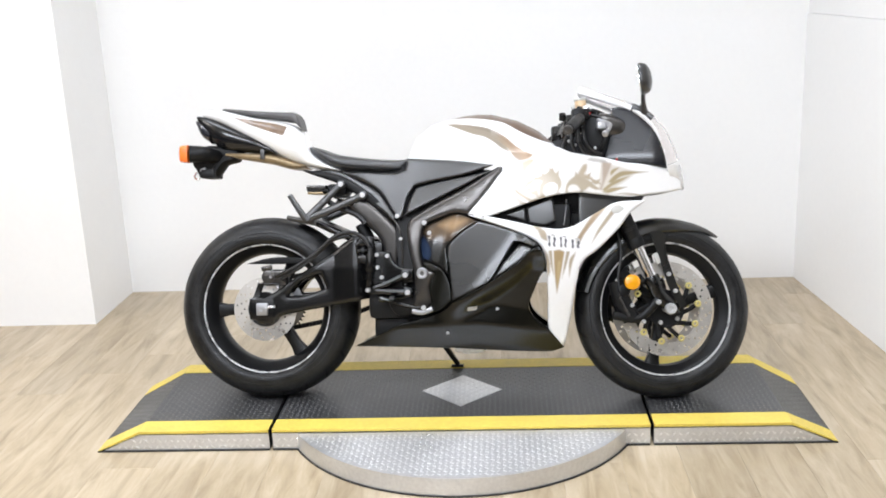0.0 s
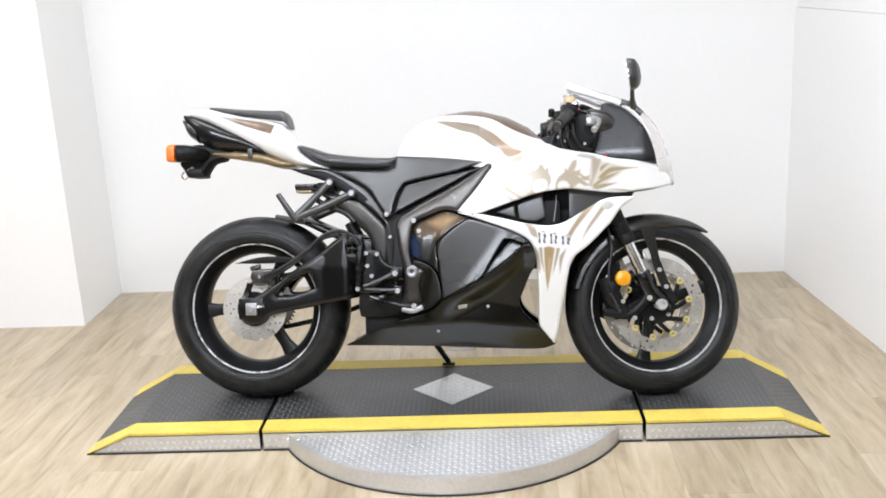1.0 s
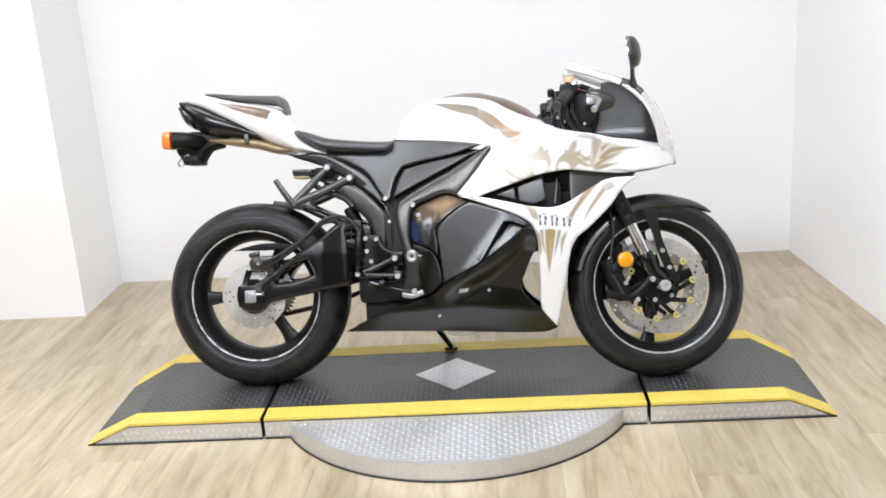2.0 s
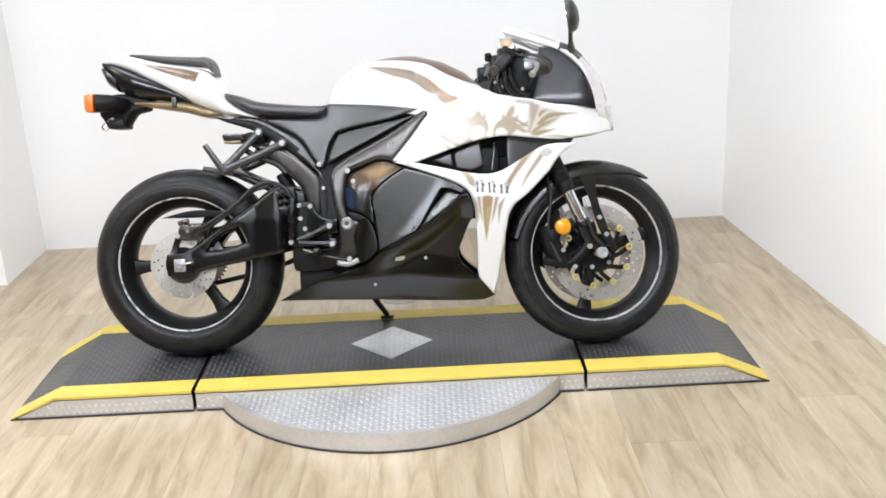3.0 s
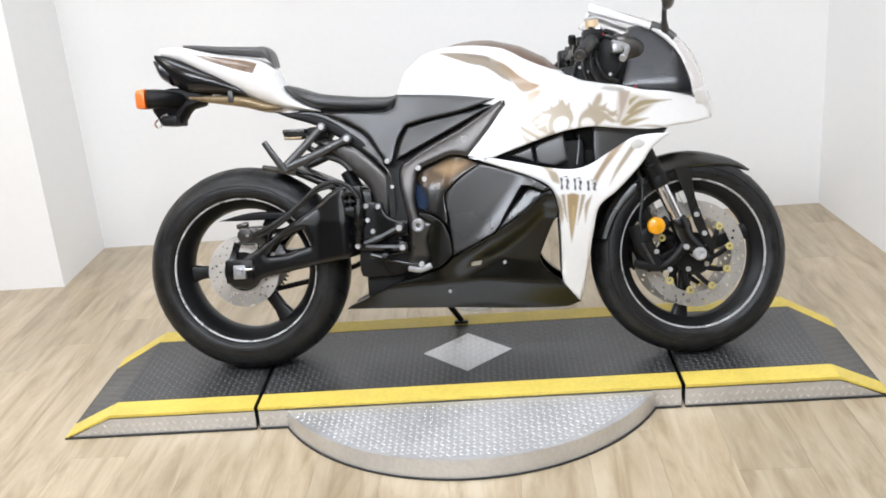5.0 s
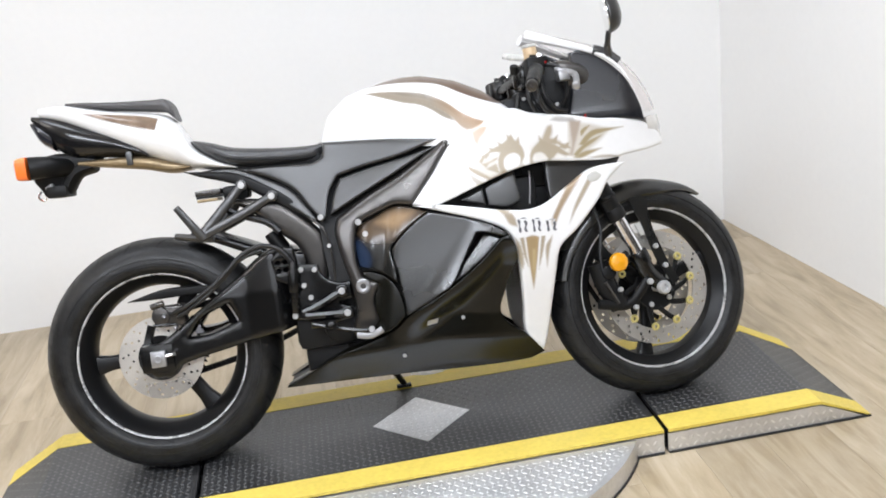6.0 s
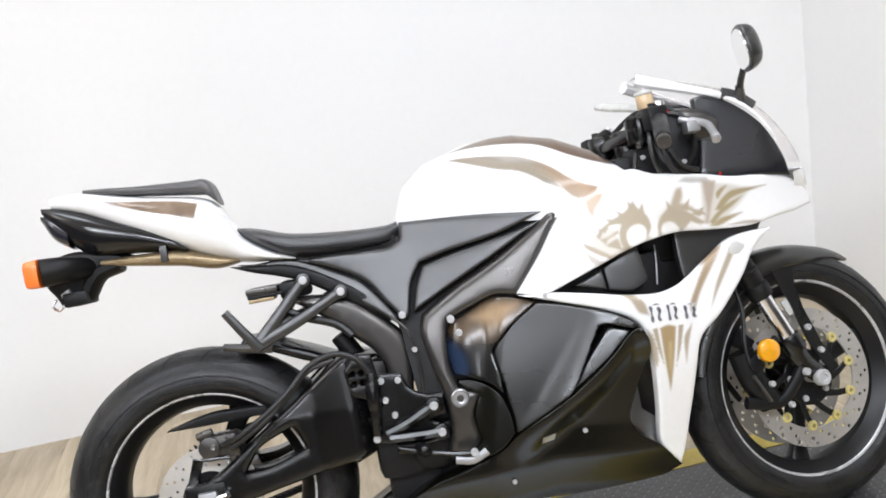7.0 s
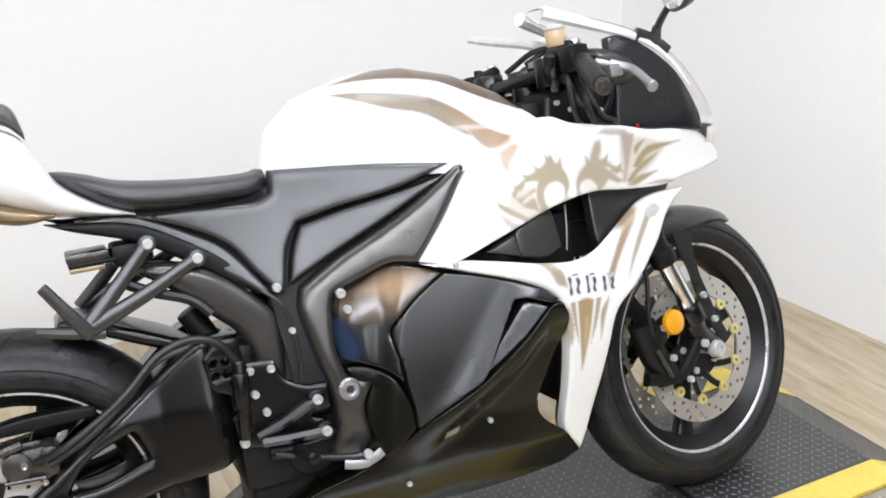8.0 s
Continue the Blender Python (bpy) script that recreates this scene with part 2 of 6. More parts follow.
def bolt(c, r=0.008, depth=0.008, turn=None):
    """A bolt head that looks to the right of the machine, with a socket."""
    prof = [(0.0, 0.6 * depth), (0.42 * r, 0.6 * depth), (0.46 * r, depth), (0.85 * r, depth), (r, 0.7 * depth), (r, -0.004)]
    bm = revolve([(a, -y) for a, y in prof], 12)
    bmesh.ops.remove_doubles(bm, verts=bm.verts, dist=1e-5)
    if turn is not None:
        bmesh.ops.transform(bm, matrix=turn, verts=bm.verts)
    bmesh.ops.translate(bm, vec=c, verts=bm.verts)
    return bm


# ---- pressed panels: an outline in the machine's side view, laid on its flank ----
def closed_line(pts, step=0.008, corner=42, straight=False):
    """A closed outline through (x, z) points, rounded but for its sharp corners."""
    p = np.array(pts, float)
    n = len(p)
    out = []
    tang = np.zeros((n, 2))
    for i in range(n):
        a, b = p[i] - p[i - 1], p[(i + 1) % n] - p[i]
        ang = math.degrees(math.acos(np.clip(a @ b / (np.linalg.norm(a) * np.linalg.norm(b) + 1e-12), -1, 1)))
        if ang < corner and not straight:
            tang[i] = (p[(i + 1) % n] - p[i - 1]) / 2
    for i in range(n):
        a, b = p[i], p[(i + 1) % n]
        d = np.linalg.norm(b - a)
        ta, tb = tang[i], tang[(i + 1) % n]
        ta = ta * min(1, d / (np.linalg.norm(ta) + 1e-9)) if ta.any() else (b - a)
        tb = tb * min(1, d / (np.linalg.norm(tb) + 1e-9)) if tb.any() else (b - a)
        k = max(1, int(round(d / step)))
        for s in np.arange(k) / k:
            out.append((2 * s ** 3 - 3 * s ** 2 + 1) * a + (s ** 3 - 2 * s ** 2 + s) * ta + (3 * s ** 2 - 2 * s ** 3) * b + (s ** 3 - s ** 2) * tb)
    return np.array(out)


def inside(q, poly):
    x, z = q[:, 0][:, None], q[:, 1][:, None]
    a, b = poly, np.roll(poly, -1, 0)
    cross = ((a[:, 1] > z) != (b[:, 1] > z)) & (x < (b[:, 0] - a[:, 0]) * (z - a[:, 1]) / (b[:, 1] - a[:, 1] + 1e-15) + a[:, 0])
    return cross.sum(1) % 2 == 1


def edge_distance(q, poly):
    a, b = poly, np.roll(poly, -1, 0)
    d = b - a
    s = np.clip(((q[:, None, :] - a) * d).sum(2) / ((d * d).sum(1) + 1e-15), 0, 1)
    return np.linalg.norm(q[:, None, :] - (a + s[:, :, None] * d), axis=2).min(1)


def flat_mesh(loops, grid, rings=()):
    """Triangles over the first loop less the others: points, faces and each point's distance from the edges."""
    from mathutils.geometry import delaunay_2d_cdt
    pts, edges = [], []
    for lp in loops:
        k = len(pts)
        pts += [tuple(v) for v in lp]
        edges += [(k + i, k + (i + 1) % len(lp)) for i in range(len(lp))]
    every = [np.asarray(l) for l in loops]

    def ok(q):
        m = inside(q, every[0])
        for h in every[1:]:
            m &= ~inside(q, h)
        return m

    def far(q):
        return np.min([edge_distance(q, l) for l in every], axis=0)

    extra = []
    for r in rings:
        for lp in every:
            t = np.roll(lp, -1, 0) - np.roll(lp, 1, 0)
            t /= np.linalg.norm(t, axis=1)[:, None] + 1e-12
            nrm = np.stack([-t[:, 1], t[:, 0]], 1)
            for sgn in (1, -1):
                q = (lp + sgn * r * nrm)[::1]
                q = q[ok(q)]
                if len(q):
                    extra.append(q[far(q) > 0.9 * r])
    lo, hi = every[0].min(0), every[0].max(0)
    gx, gz = np.meshgrid(np.arange(lo[0], hi[0], grid), np.arange(lo[1], hi[1], grid * 0.87))
    gx[1::2] += grid / 2
    q = np.stack([gx.ravel(), gz.ravel()], 1)
    q = q[ok(q)]
    if len(q):
        q = q[far(q) > max([grid * 0.5] + [1.3 * r for r in rings])]
        extra.append(q)
    for e in extra:
        pts += [tuple(v) for v in e]
    v, _, f, _, _, _ = delaunay_2d_cdt([Vector(p) for p in pts], edges, [], 0, 1e-5)
    v = np.array([tuple(p) for p in v])
    c = np.array([v[list(t)].mean(0) for t in f])
    keep = ok(c)
    return v, [t for t, k in zip(f, keep) if k], far(v)


# half the machine's width by (x, z) on its flank
FLANK = [(0.149, 0.782, 0.17), (0.026, 0.626, 0.18), (0.11, 0.61, 0.245), (0.285, 0.551, 0.238), (0.509, 0.634, 0.172), (0.34, 0.19, 0.055), (-0.137, 0.443, 0.187), (-0.212, 0.631, 0.137), (-0.45, 0.78, 0.085),
         (-0.69, 0.86, 0.075), (-0.9, 0.95, 0.035), (0.74, 0.7, 0.05), (0.65, 0.765, 0.165), (0.45, 0.82, 0.17), (0.05, 0.14, 0.11), (0.05, 0.28, 0.18), (0.12, 0.46, 0.215), (-0.25, 0.15, 0.11), (-0.3, 0.83, 0.075), (-0.18, 0.82, 0.04), (-0.05, 0.85, 0.14), (0.25, 0.83, 0.165), (0.3, 0.38, 0.19), (0.0, 1.0, 0.09)]


def flank(x, z, s=0.13):
    k = [np.exp(-((x - a) ** 2 + (z - b) ** 2) / (2 * s * s)) + 1e-9 for a, b, _ in FLANK]
    return sum(q * f[2] for q, f in zip(k, FLANK)) / sum(k)


def pressing(outline, surf=flank, off=0.0, roll=0.01, depth=0.02, holes=(), grid=0.016, straight=False, corner=42, fade=0.0, step=0.008):
    """A panel on the right flank: rolled edges, and depth behind them. fade: the width of a painted edge."""
    loops = [closed_line(outline, step, corner, straight)] + [closed_line(h, step, corner, straight) for h in holes]
    rings = [roll * 0.25, roll * 0.6, roll] if roll else ([fade * 0.5, fade] if fade else [])
    v, faces, d = flat_mesh(loops, grid, rings)
    lat = surf(v[:, 0], v[:, 1]) + off
    if roll:
        e = np.clip(1 - d / roll, 0, 1)
        lat = lat - roll * (1 - np.sqrt(np.clip(1 - e * e, 0, 1))) * 0.9
    bm = bmesh.new()
    layer = bm.verts.layers.float.new("fade") if fade else None
    vs = [bm.verts.new((p[0], -l, p[1])) for p, l in zip(v, lat)]
    for t in faces:
        try:
            bm.faces.new([vs[i] for i in t])
        except ValueError:
            pass
    if fade:
        for q, dd in zip(vs, d):
            s = min(1.0, dd / fade)
            q[layer] = s * s * (3 - 2 * s)
    loose = [q for q in bm.verts if not q.link_faces]
    bmesh.ops.delete(bm, geom=loose, context="VERTS")
    if depth:
        rim = [e for e in bm.edges if len(e.link_faces) == 1]
        made = bmesh.ops.extrude_edge_only(bm, edges=rim)["geom"]
        for q in made:
            if isinstance(q, bmesh.types.BMVert):
                q.co.y += depth
    return bm


strokes = []  # the airbrushed figures: outline in side view, colours, softness


def stroke(outline, colour, soft=0.008, end=None, span=(0, 1), strength=1.0, corner=60, onto=strokes):
    """A sprayed figure. end: the colour that it turns to along x, over span."""
    onto.append((closed_line(outline, 0.005, corner), np.array(colour), np.array(end or colour), span, soft, strength))


def airbrush_mesh(ob, figures=strokes, ground=(0.82, 0.815, 0.81)):
    """Gives each point of a painted panel its sprayed colour."""
    me = ob.data
    n = len(me.vertices)
    co = np.empty(n * 3)
    me.vertices.foreach_get("co", co)
    q = co.reshape(-1, 3)[:, [0, 2]]
    c = np.tile(np.array(ground), (n, 1))
    for poly, a, b, span, soft, strength in figures:
        near = np.all((q > poly.min(0) - soft) & (q < poly.max(0) + soft), axis=1)
        if not near.any():
            continue
        p = q[near]
        d = edge_distance(p, poly) * np.where(inside(p, poly), 1, -1)
        s = np.clip(0.5 + d / soft, 0, 1)
        s = (s * s * (3 - 2 * s) * strength)[:, None]
        u = np.clip((p[:, 0] - span[0]) / (span[1] - span[0]), 0, 1)[:, None]
        c[near] = c[near] * (1 - s) + (a + (b - a) * u) * s
    layer = me.color_attributes.new("paint", "FLOAT_COLOR", "POINT")
    layer.data.foreach_set("color", np.hstack([c, np.ones((n, 1))]).ravel())
    return ob


def panel(name, outline, mat, parent, label="", both=True, every=False, **kw):
    """The panel on the right flank, and its twin on the left one."""
    bm = pressing(outline, **kw)
    other = mirrored(bm) if both else None
    made = [part(name, bm, mat, parent, label)]
    if both:
        made.append(part(name, other, mat, parent, label))
    if mat is PAINTED:
        for ob in made:
            airbrush_mesh(ob)
    return made if every else made[0]


# ---- the room ----
BACK_Y, LEFT_X, RIGHT_X, STEP_Y = 1.50, -1.74, 1.54, 1.02
SPLAY = -0.066  # the right wall runs out by this much for each metre towards the viewer
# the room's unseen depth is made up, for what the black panels mirror
FRONT_Y, FAR_LEFT = -14.0, -5.6
END_Y, RIGHT_FRONT = -0.6, 4.6  # unseen: side wall's end, set for darker reflections, and the added far side


def prism(corners, z0, z1):
    bm = bmesh.new()
    lo = [bm.verts.new((x, y, z0)) for x, y in corners]
    hi = [bm.verts.new((x, y, z1)) for x, y in corners]
    n = len(corners)
    for i in range(n):
        bm.faces.new((lo[i], lo[(i + 1) % n], hi[(i + 1) % n], hi[i]))
    bm.faces.new(lo[::-1])
    bm.faces.new(hi)
    return bm


T = 0.12
tagged(part("wall_back", prism([(LEFT_X - T, BACK_Y), (RIGHT_X + T, BACK_Y), (RIGHT_X + T, BACK_Y + T), (LEFT_X - T, BACK_Y + T)], 0, CEILING), WALL),
       "smooth white painted wall behind the motorcycle", "wall", kind="structure")
tagged(part("wall_alcove_side", prism([(LEFT_X, STEP_Y + T), (LEFT_X, BACK_Y), (LEFT_X - T, BACK_Y), (LEFT_X - T, STEP_Y + T)], 0, CEILING), WALL),
       "short white return wall of the alcove", "wall", kind="structure")
tagged(part("wall_step", prism([(FAR_LEFT, STEP_Y), (LEFT_X, STEP_Y), (LEFT_X, STEP_Y + T), (FAR_LEFT, STEP_Y + T)], 0, CEILING), WALL),
       "white painted wall that steps forward from the alcove", "wall", kind="structure")


def right_x(y):
    return RIGHT_X + SPLAY * (y - BACK_Y)


SEAM = 1.25
tagged(part("wall_right", prism([(right_x(BACK_Y), BACK_Y), (right_x(END_Y), END_Y), (right_x(END_Y) + T, END_Y), (right_x(BACK_Y) + T, BACK_Y)], 0, SEAM), WALL),
       "white painted side wall beside the platform", "wall", kind="structure")
tagged(part("wall_right_upper", prism([(right_x(BACK_Y) + 0.006, BACK_Y), (right_x(END_Y) + 0.006, END_Y), (right_x(END_Y) + T, END_Y), (right_x(BACK_Y) + T, BACK_Y)], SEAM + 0.002, CEILING), WALL),
       "upper part of the white side wall, set back a little above a seam", "wall", kind="structure")
# unseen walls added from here on; the dark ones keep reflections dark
tagged(part("wall_return", prism([(right_x(END_Y) + T, END_Y), (RIGHT_FRONT + T, END_Y), (RIGHT_FRONT + T, END_Y + T), (right_x(END_Y) + T, END_Y + T)], 0, CEILING), WALL),
       "unseen white wall, added from the end of the side wall", "wall", kind="structure")
tagged(part("wall_far_right", prism([(RIGHT_FRONT, FRONT_Y), (RIGHT_FRONT + T, FRONT_Y), (RIGHT_FRONT + T, END_Y), (RIGHT_FRONT, END_Y)], 0, CEILING), FARWALL),
       "unseen dark grey wall, added to close the room and darken reflections", "wall", kind="structure")
tagged(part("wall_left", prism([(FAR_LEFT - T, FRONT_Y), (FAR_LEFT, FRONT_Y), (FAR_LEFT, STEP_Y + T), (FAR_LEFT - T, STEP_Y + T)], 0, CEILING), FARWALL),
       "unseen dark grey wall, added to close the room and darken reflections", "wall", kind="structure")
tagged(part("wall_front", prism([(FAR_LEFT - T, FRONT_Y - T), (RIGHT_FRONT + T, FRONT_Y - T), (RIGHT_FRONT + T, FRONT_Y), (FAR_LEFT - T, FRONT_Y)], 0, CEILING), FARWALL),
       "unseen dark grey wall, added to close the room and darken reflections", "wall", kind="structure")
tagged(part("ceiling", prism([(FAR_LEFT - T, FRONT_Y - T), (RIGHT_FRONT + T, FRONT_Y - T), (RIGHT_FRONT + T, BACK_Y + T), (FAR_LEFT - T, BACK_Y + T)], CEILING, CEILING + 0.1), CEILPAINT),
       "plain white ceiling", "ceiling", kind="structure")
floor = tagged(part("floor", prism([(FAR_LEFT - T, FRONT_Y - T), (RIGHT_FRONT + T, FRONT_Y - T), (RIGHT_FRONT + T, BACK_Y + T), (FAR_LEFT - T, BACK_Y + T)], -0.1, -0.006), BLACKTRIM),
               "pale oak plank floor", "floor", kind="structure")

# ceiling lamps, all unseen: added to light the place and its reflections
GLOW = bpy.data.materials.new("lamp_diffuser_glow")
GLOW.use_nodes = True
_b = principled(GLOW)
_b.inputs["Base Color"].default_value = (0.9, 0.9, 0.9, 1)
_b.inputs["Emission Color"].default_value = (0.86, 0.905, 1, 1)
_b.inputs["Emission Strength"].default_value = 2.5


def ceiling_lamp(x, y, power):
    t = thing("ceiling_lamp", pose(x, y, CEILING), "unseen white ceiling lamp panel, added with a glowing diffuser", "ceiling lamp", "ceiling lamps")
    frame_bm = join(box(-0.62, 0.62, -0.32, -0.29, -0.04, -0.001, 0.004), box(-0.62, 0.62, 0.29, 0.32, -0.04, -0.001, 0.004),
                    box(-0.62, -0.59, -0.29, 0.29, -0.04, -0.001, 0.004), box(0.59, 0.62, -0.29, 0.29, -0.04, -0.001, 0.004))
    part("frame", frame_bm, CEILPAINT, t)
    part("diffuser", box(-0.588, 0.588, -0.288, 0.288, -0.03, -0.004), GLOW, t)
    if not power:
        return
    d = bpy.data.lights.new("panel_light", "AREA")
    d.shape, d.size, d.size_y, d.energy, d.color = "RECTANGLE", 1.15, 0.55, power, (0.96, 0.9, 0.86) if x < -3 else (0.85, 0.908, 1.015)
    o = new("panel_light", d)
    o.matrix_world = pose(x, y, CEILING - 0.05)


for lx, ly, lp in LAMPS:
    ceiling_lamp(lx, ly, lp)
for lx, ly in REFLECTED_LAMPS:
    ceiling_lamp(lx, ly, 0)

# ---- the platform ----
PX, PY = -0.022, 0.033  # its middle
HALF, WIDE, TOP, KNEE = 1.2, 0.295, 0.07, 1.055
BACK_IN, TAPER = 0.012, 0.05
GAPS = (-0.64 - PX, 0.595 - PX)
platform = thing("display_platform", pose(PX, PY, 0), "low black treadplate platform with yellow edges and aluminium skirts", "platform")


def deck_z(x):
    """The height of the deck: level, with a ramp at each end."""
    a = abs(x)
    return TOP if a <= KNEE else TOP * (HALF - a) / (HALF - KNEE) + 0.004 * (a - KNEE) / (HALF - KNEE)


def drawn_in(x, y):
    """The back of the deck stands a little nearer, and tapers along the ramps."""
    return y if y < 0 else y - BACK_IN - TAPER * max(0.0, (abs(x) - KNEE) / (HALF - KNEE))


def strip(x0, x1, y0, y1, up, down):
    """A slab that follows the deck from x0 to x1, with its top `up` above it."""
    xs = sorted({x0, x1, *[k for k in (-KNEE, KNEE) if x0 < k < x1]})
    bm = bmesh.new()
    ring = []
    for x in xs:
        z = deck_z(x)
        a, b = drawn_in(x, y0), drawn_in(x, y1)
        ring.append([bm.verts.new((x, a, z + up)), bm.verts.new((x, b, z + up)), bm.verts.new((x, b, max(0.0015, z - down))), bm.verts.new((x, a, max(0.0015, z - down)))])
    for a, b in zip(ring, ring[1:]):
        for k in range(4):
            bm.faces.new((a[k], a[(k + 1) % 4], b[(k + 1) % 4], b[k]))
    bm.faces.new(ring[0][::-1])
    bm.faces.new(ring[-1])
    return bm


def lugs(spots, size, height):
    """Raised bars of a tread plate: (x, y, z, turn)."""
    verts, faces = [], []
    a, b = size
    for x, y, z, turn, slope in spots:
        c, s = math.cos(turn), math.sin(turn)
        k = len(verts)
        for u, v, h in ((-a, -b * .3, 0), (0, -b, 0), (a, b * .3, 0), (0, b, 0), (-a * .45, 0, height), (a * .45, 0, height)):
            px, py = x + c * u - s * v, y + s * u + c * v
            verts.append((px, py, z + h + slope * (px - x)))
        faces += [(k, k + 1, k + 4), (k + 1, k + 5, k + 4), (k + 1, k + 2, k + 5), (k + 2, k + 3, k + 5), (k + 3, k + 4, k + 5), (k + 3, k, k + 4)]
    me = bpy.data.meshes.new("lugs")
    me.from_pydata(verts, [], faces)
    bm = bmesh.new()
    bm.from_mesh(me)
    bpy.data.meshes.remove(me)
    return bm


YW = 0.078
sections = [(-HALF, GAPS[0] - 0.006), (GAPS[0] + 0.006, GAPS[1] - 0.006), (GAPS[1] + 0.006, HALF)]
P = 0.0175
for n, (x0, x1) in enumerate(sections):
    deck = part("deck", strip(x0, x1, -WIDE, WIDE, 0, 0.012), DECKBLACK, platform, "black painted tread plate", sharp=20)
    spots = []
    for i in range(int((x1 - x0) / P)):
        for j in range(int((2 * WIDE - 2 * YW - 0.01) / P)):
            x, y = x0 + (i + 0.6) * P, -WIDE + YW + 0.008 + (j + 0.5) * P
            if abs(x) / 0.14 + abs(y) / 0.135 < 1.04 or y > drawn_in(x, WIDE) - YW - 0.008:
                continue
            slope = 0 if abs(x) < KNEE else -math.copysign(TOP / (HALF - KNEE), x)
            spots.append((x, y, deck_z(x), math.pi / 4 if (i + j) % 2 else -math.pi / 4, slope))
    tagged(part("tread_lug", lugs(spots, (0.0082, 0.0028), 0.0014), LUGBLACK, deck, sharp=80), kind="stuff")
    for s in (-1, 1):
        ya, yb = sorted((s * (WIDE + 0.002), s * (WIDE - YW)))
        part("edge_stripe", strip(x0, x1, ya, yb, 0.0015, 0.0075), YELLOW, platform, "yellow painted edge stripe", sharp=20)
        if s < 0:
            skirt = part("skirt", strip(x0, x1, -WIDE, -WIDE + 0.006, -0.009, 0.2), PLATE, platform, "aluminium tread-plate skirt", sharp=20)
            sp = []
            for i in range(int((x1 - x0) / 0.021)):
                for j in range(2):
                    x, z = x0 + (i + 0.5 + 0.5 * (j % 2)) * 0.021, 0.014 + j * 0.022
                    if z < deck_z(x) - 0.02 and x < x1 - 0.012:
                        sp.append((x, 0.0, 0.0, math.pi / 4 if (i + j) % 2 else -math.pi / 4, 0, z))
            sb = lugs([(q[0], q[5], 0, q[3], 0) for q in sp], (0.009, 0.0032), 0.0016)
            bmesh.ops.transform(sb, matrix=Matrix.Translation((0, -WIDE, 0)) @ Matrix.Rotation(radians(90), 4, "X"), verts=sb.verts)
            tagged(part("tread_lug", sb, LUGBRIGHT, skirt, sharp=80), kind="stuff")
        else:
            part("skirt", strip(x0, x1, WIDE - 0.006, WIDE, -0.009, 0.2), PLATE, platform, "aluminium tread-plate skirt", sharp=20)
    part("floor_seal", box(x0, x1, -WIDE - 0.005, WIDE - BACK_IN - TAPER, 0.0, 0.005), BLACKTRIM, platform, "black rubber foot strip")

# the diamond inlay in the middle
inlay = part("diamond_inlay", prism([(-0.14, 0), (0, -0.135), (0.14, 0), (0, 0.135)], TOP - 0.004, TOP + 0.0022), PLATE, platform, "bare aluminium diamond inlay")
sp = []
for i in range(-9, 10):
    for j in range(-9, 10):
        x, y = i * 0.017, j * 0.017
        if abs(x) / 0.14 + abs(y) / 0.135 < 0.88:
            sp.append((x, y, TOP + 0.0022, math.pi / 4 if (i + j) % 2 else -math.pi / 4, 0))
tagged(part("tread_lug", lugs(sp, (0.008, 0.0028), 0.0014), LUGBRIGHT, inlay, sharp=80), kind="stuff")

# the round plate under it
R, RT = 0.605, 0.06
turn = thing("round_base_plate", pose(PX + 0.004, PY - 0.01, 0), "round aluminium tread-plate base with a raised rim, under the platform", "base plate")


def half_disc(r, z0, z1, cut):
    """The part of a disc in front of y = cut, as a slab."""
    a0 = math.asin(cut / r)
    pts = [(r * math.cos(a), r * math.sin(a)) for a in np.linspace(-math.pi - a0, a0, 90)]
    bm = prism(pts, z0, z1)
    rim = [e for e in bm.edges if abs(e.verts[0].co.z - z1) < 1e-6 and abs(e.verts[1].co.z - z1) < 1e-6]
    bmesh.ops.bevel(bm, geom=rim, offset=0.004, segments=2, affect="EDGES")
    return bm


CUT = -WIDE - 0.006 + 0.01
base = part("plate", half_disc(R, 0.004, RT, CUT), PLATE, turn)
part("foot_ring", half_disc(R + 0.004, 0.0, 0.0045, CUT), BLACKTRIM, turn, "thin black foot ring")
sp = []
for i in range(-34, 35):
    for j in range(-34, 0):
        x, y = i * 0.0175, j * 0.0175
        if x * x + y * y < (R - 0.012) ** 2 and y < CUT - 0.008:
            sp.append((x, y, RT, math.pi / 4 if (i + j) % 2 else -math.pi / 4, 0))
tagged(part("tread_lug", lugs(sp, (0.0082, 0.0028), 0.0016), LUGBRIGHT, base, sharp=80), kind="stuff")


# ---- the motorcycle: built upright, front to +x, right flank to -y, then leaned on its stand ----
bike = thing("motorcycle", pose(0, 0.002, TOP, 0, 0, 0), "white and satin black sport motorcycle leaning on its side stand", "motorcycle")
bike.matrix_world = Matrix.Translation((0, -0.008, TOP + 0.0005)) @ Matrix.Rotation(radians(-2.5), 4, "Z") @ Matrix.Rotation(radians(-14), 4, "X")
FRONT, REAR = Vector((0.664, 0, 0.295)), Vector((-0.688, 0, 0.312))
_axis = Vector((-math.sin(radians(23.5)), 0, math.cos(radians(23.5))))
_on = Vector((0.633, 0, 0.298))
STEER = Matrix.Translation(_on) @ Matrix.Rotation(radians(12), 4, _axis) @ Matrix.Translation(-_on)


# wheels
def tyre_bm(radius, width):
    h = width / 2
    prof = []
    for k in range(25):
        a = math.pi * (k / 24)
        y = h * math.cos(a)
        r = 0.240 + (radius - 0.240) * math.sin(a) ** 0.78
        prof.append((r, y))
    prof = [(0.219, h * 0.74), (0.226, h * 0.86), (0.232, h * 0.95)] + prof + [(0.232, -h * 0.95), (0.226, -h * 0.86), (0.219, -h * 0.74)]
    return revolve(prof, 120)


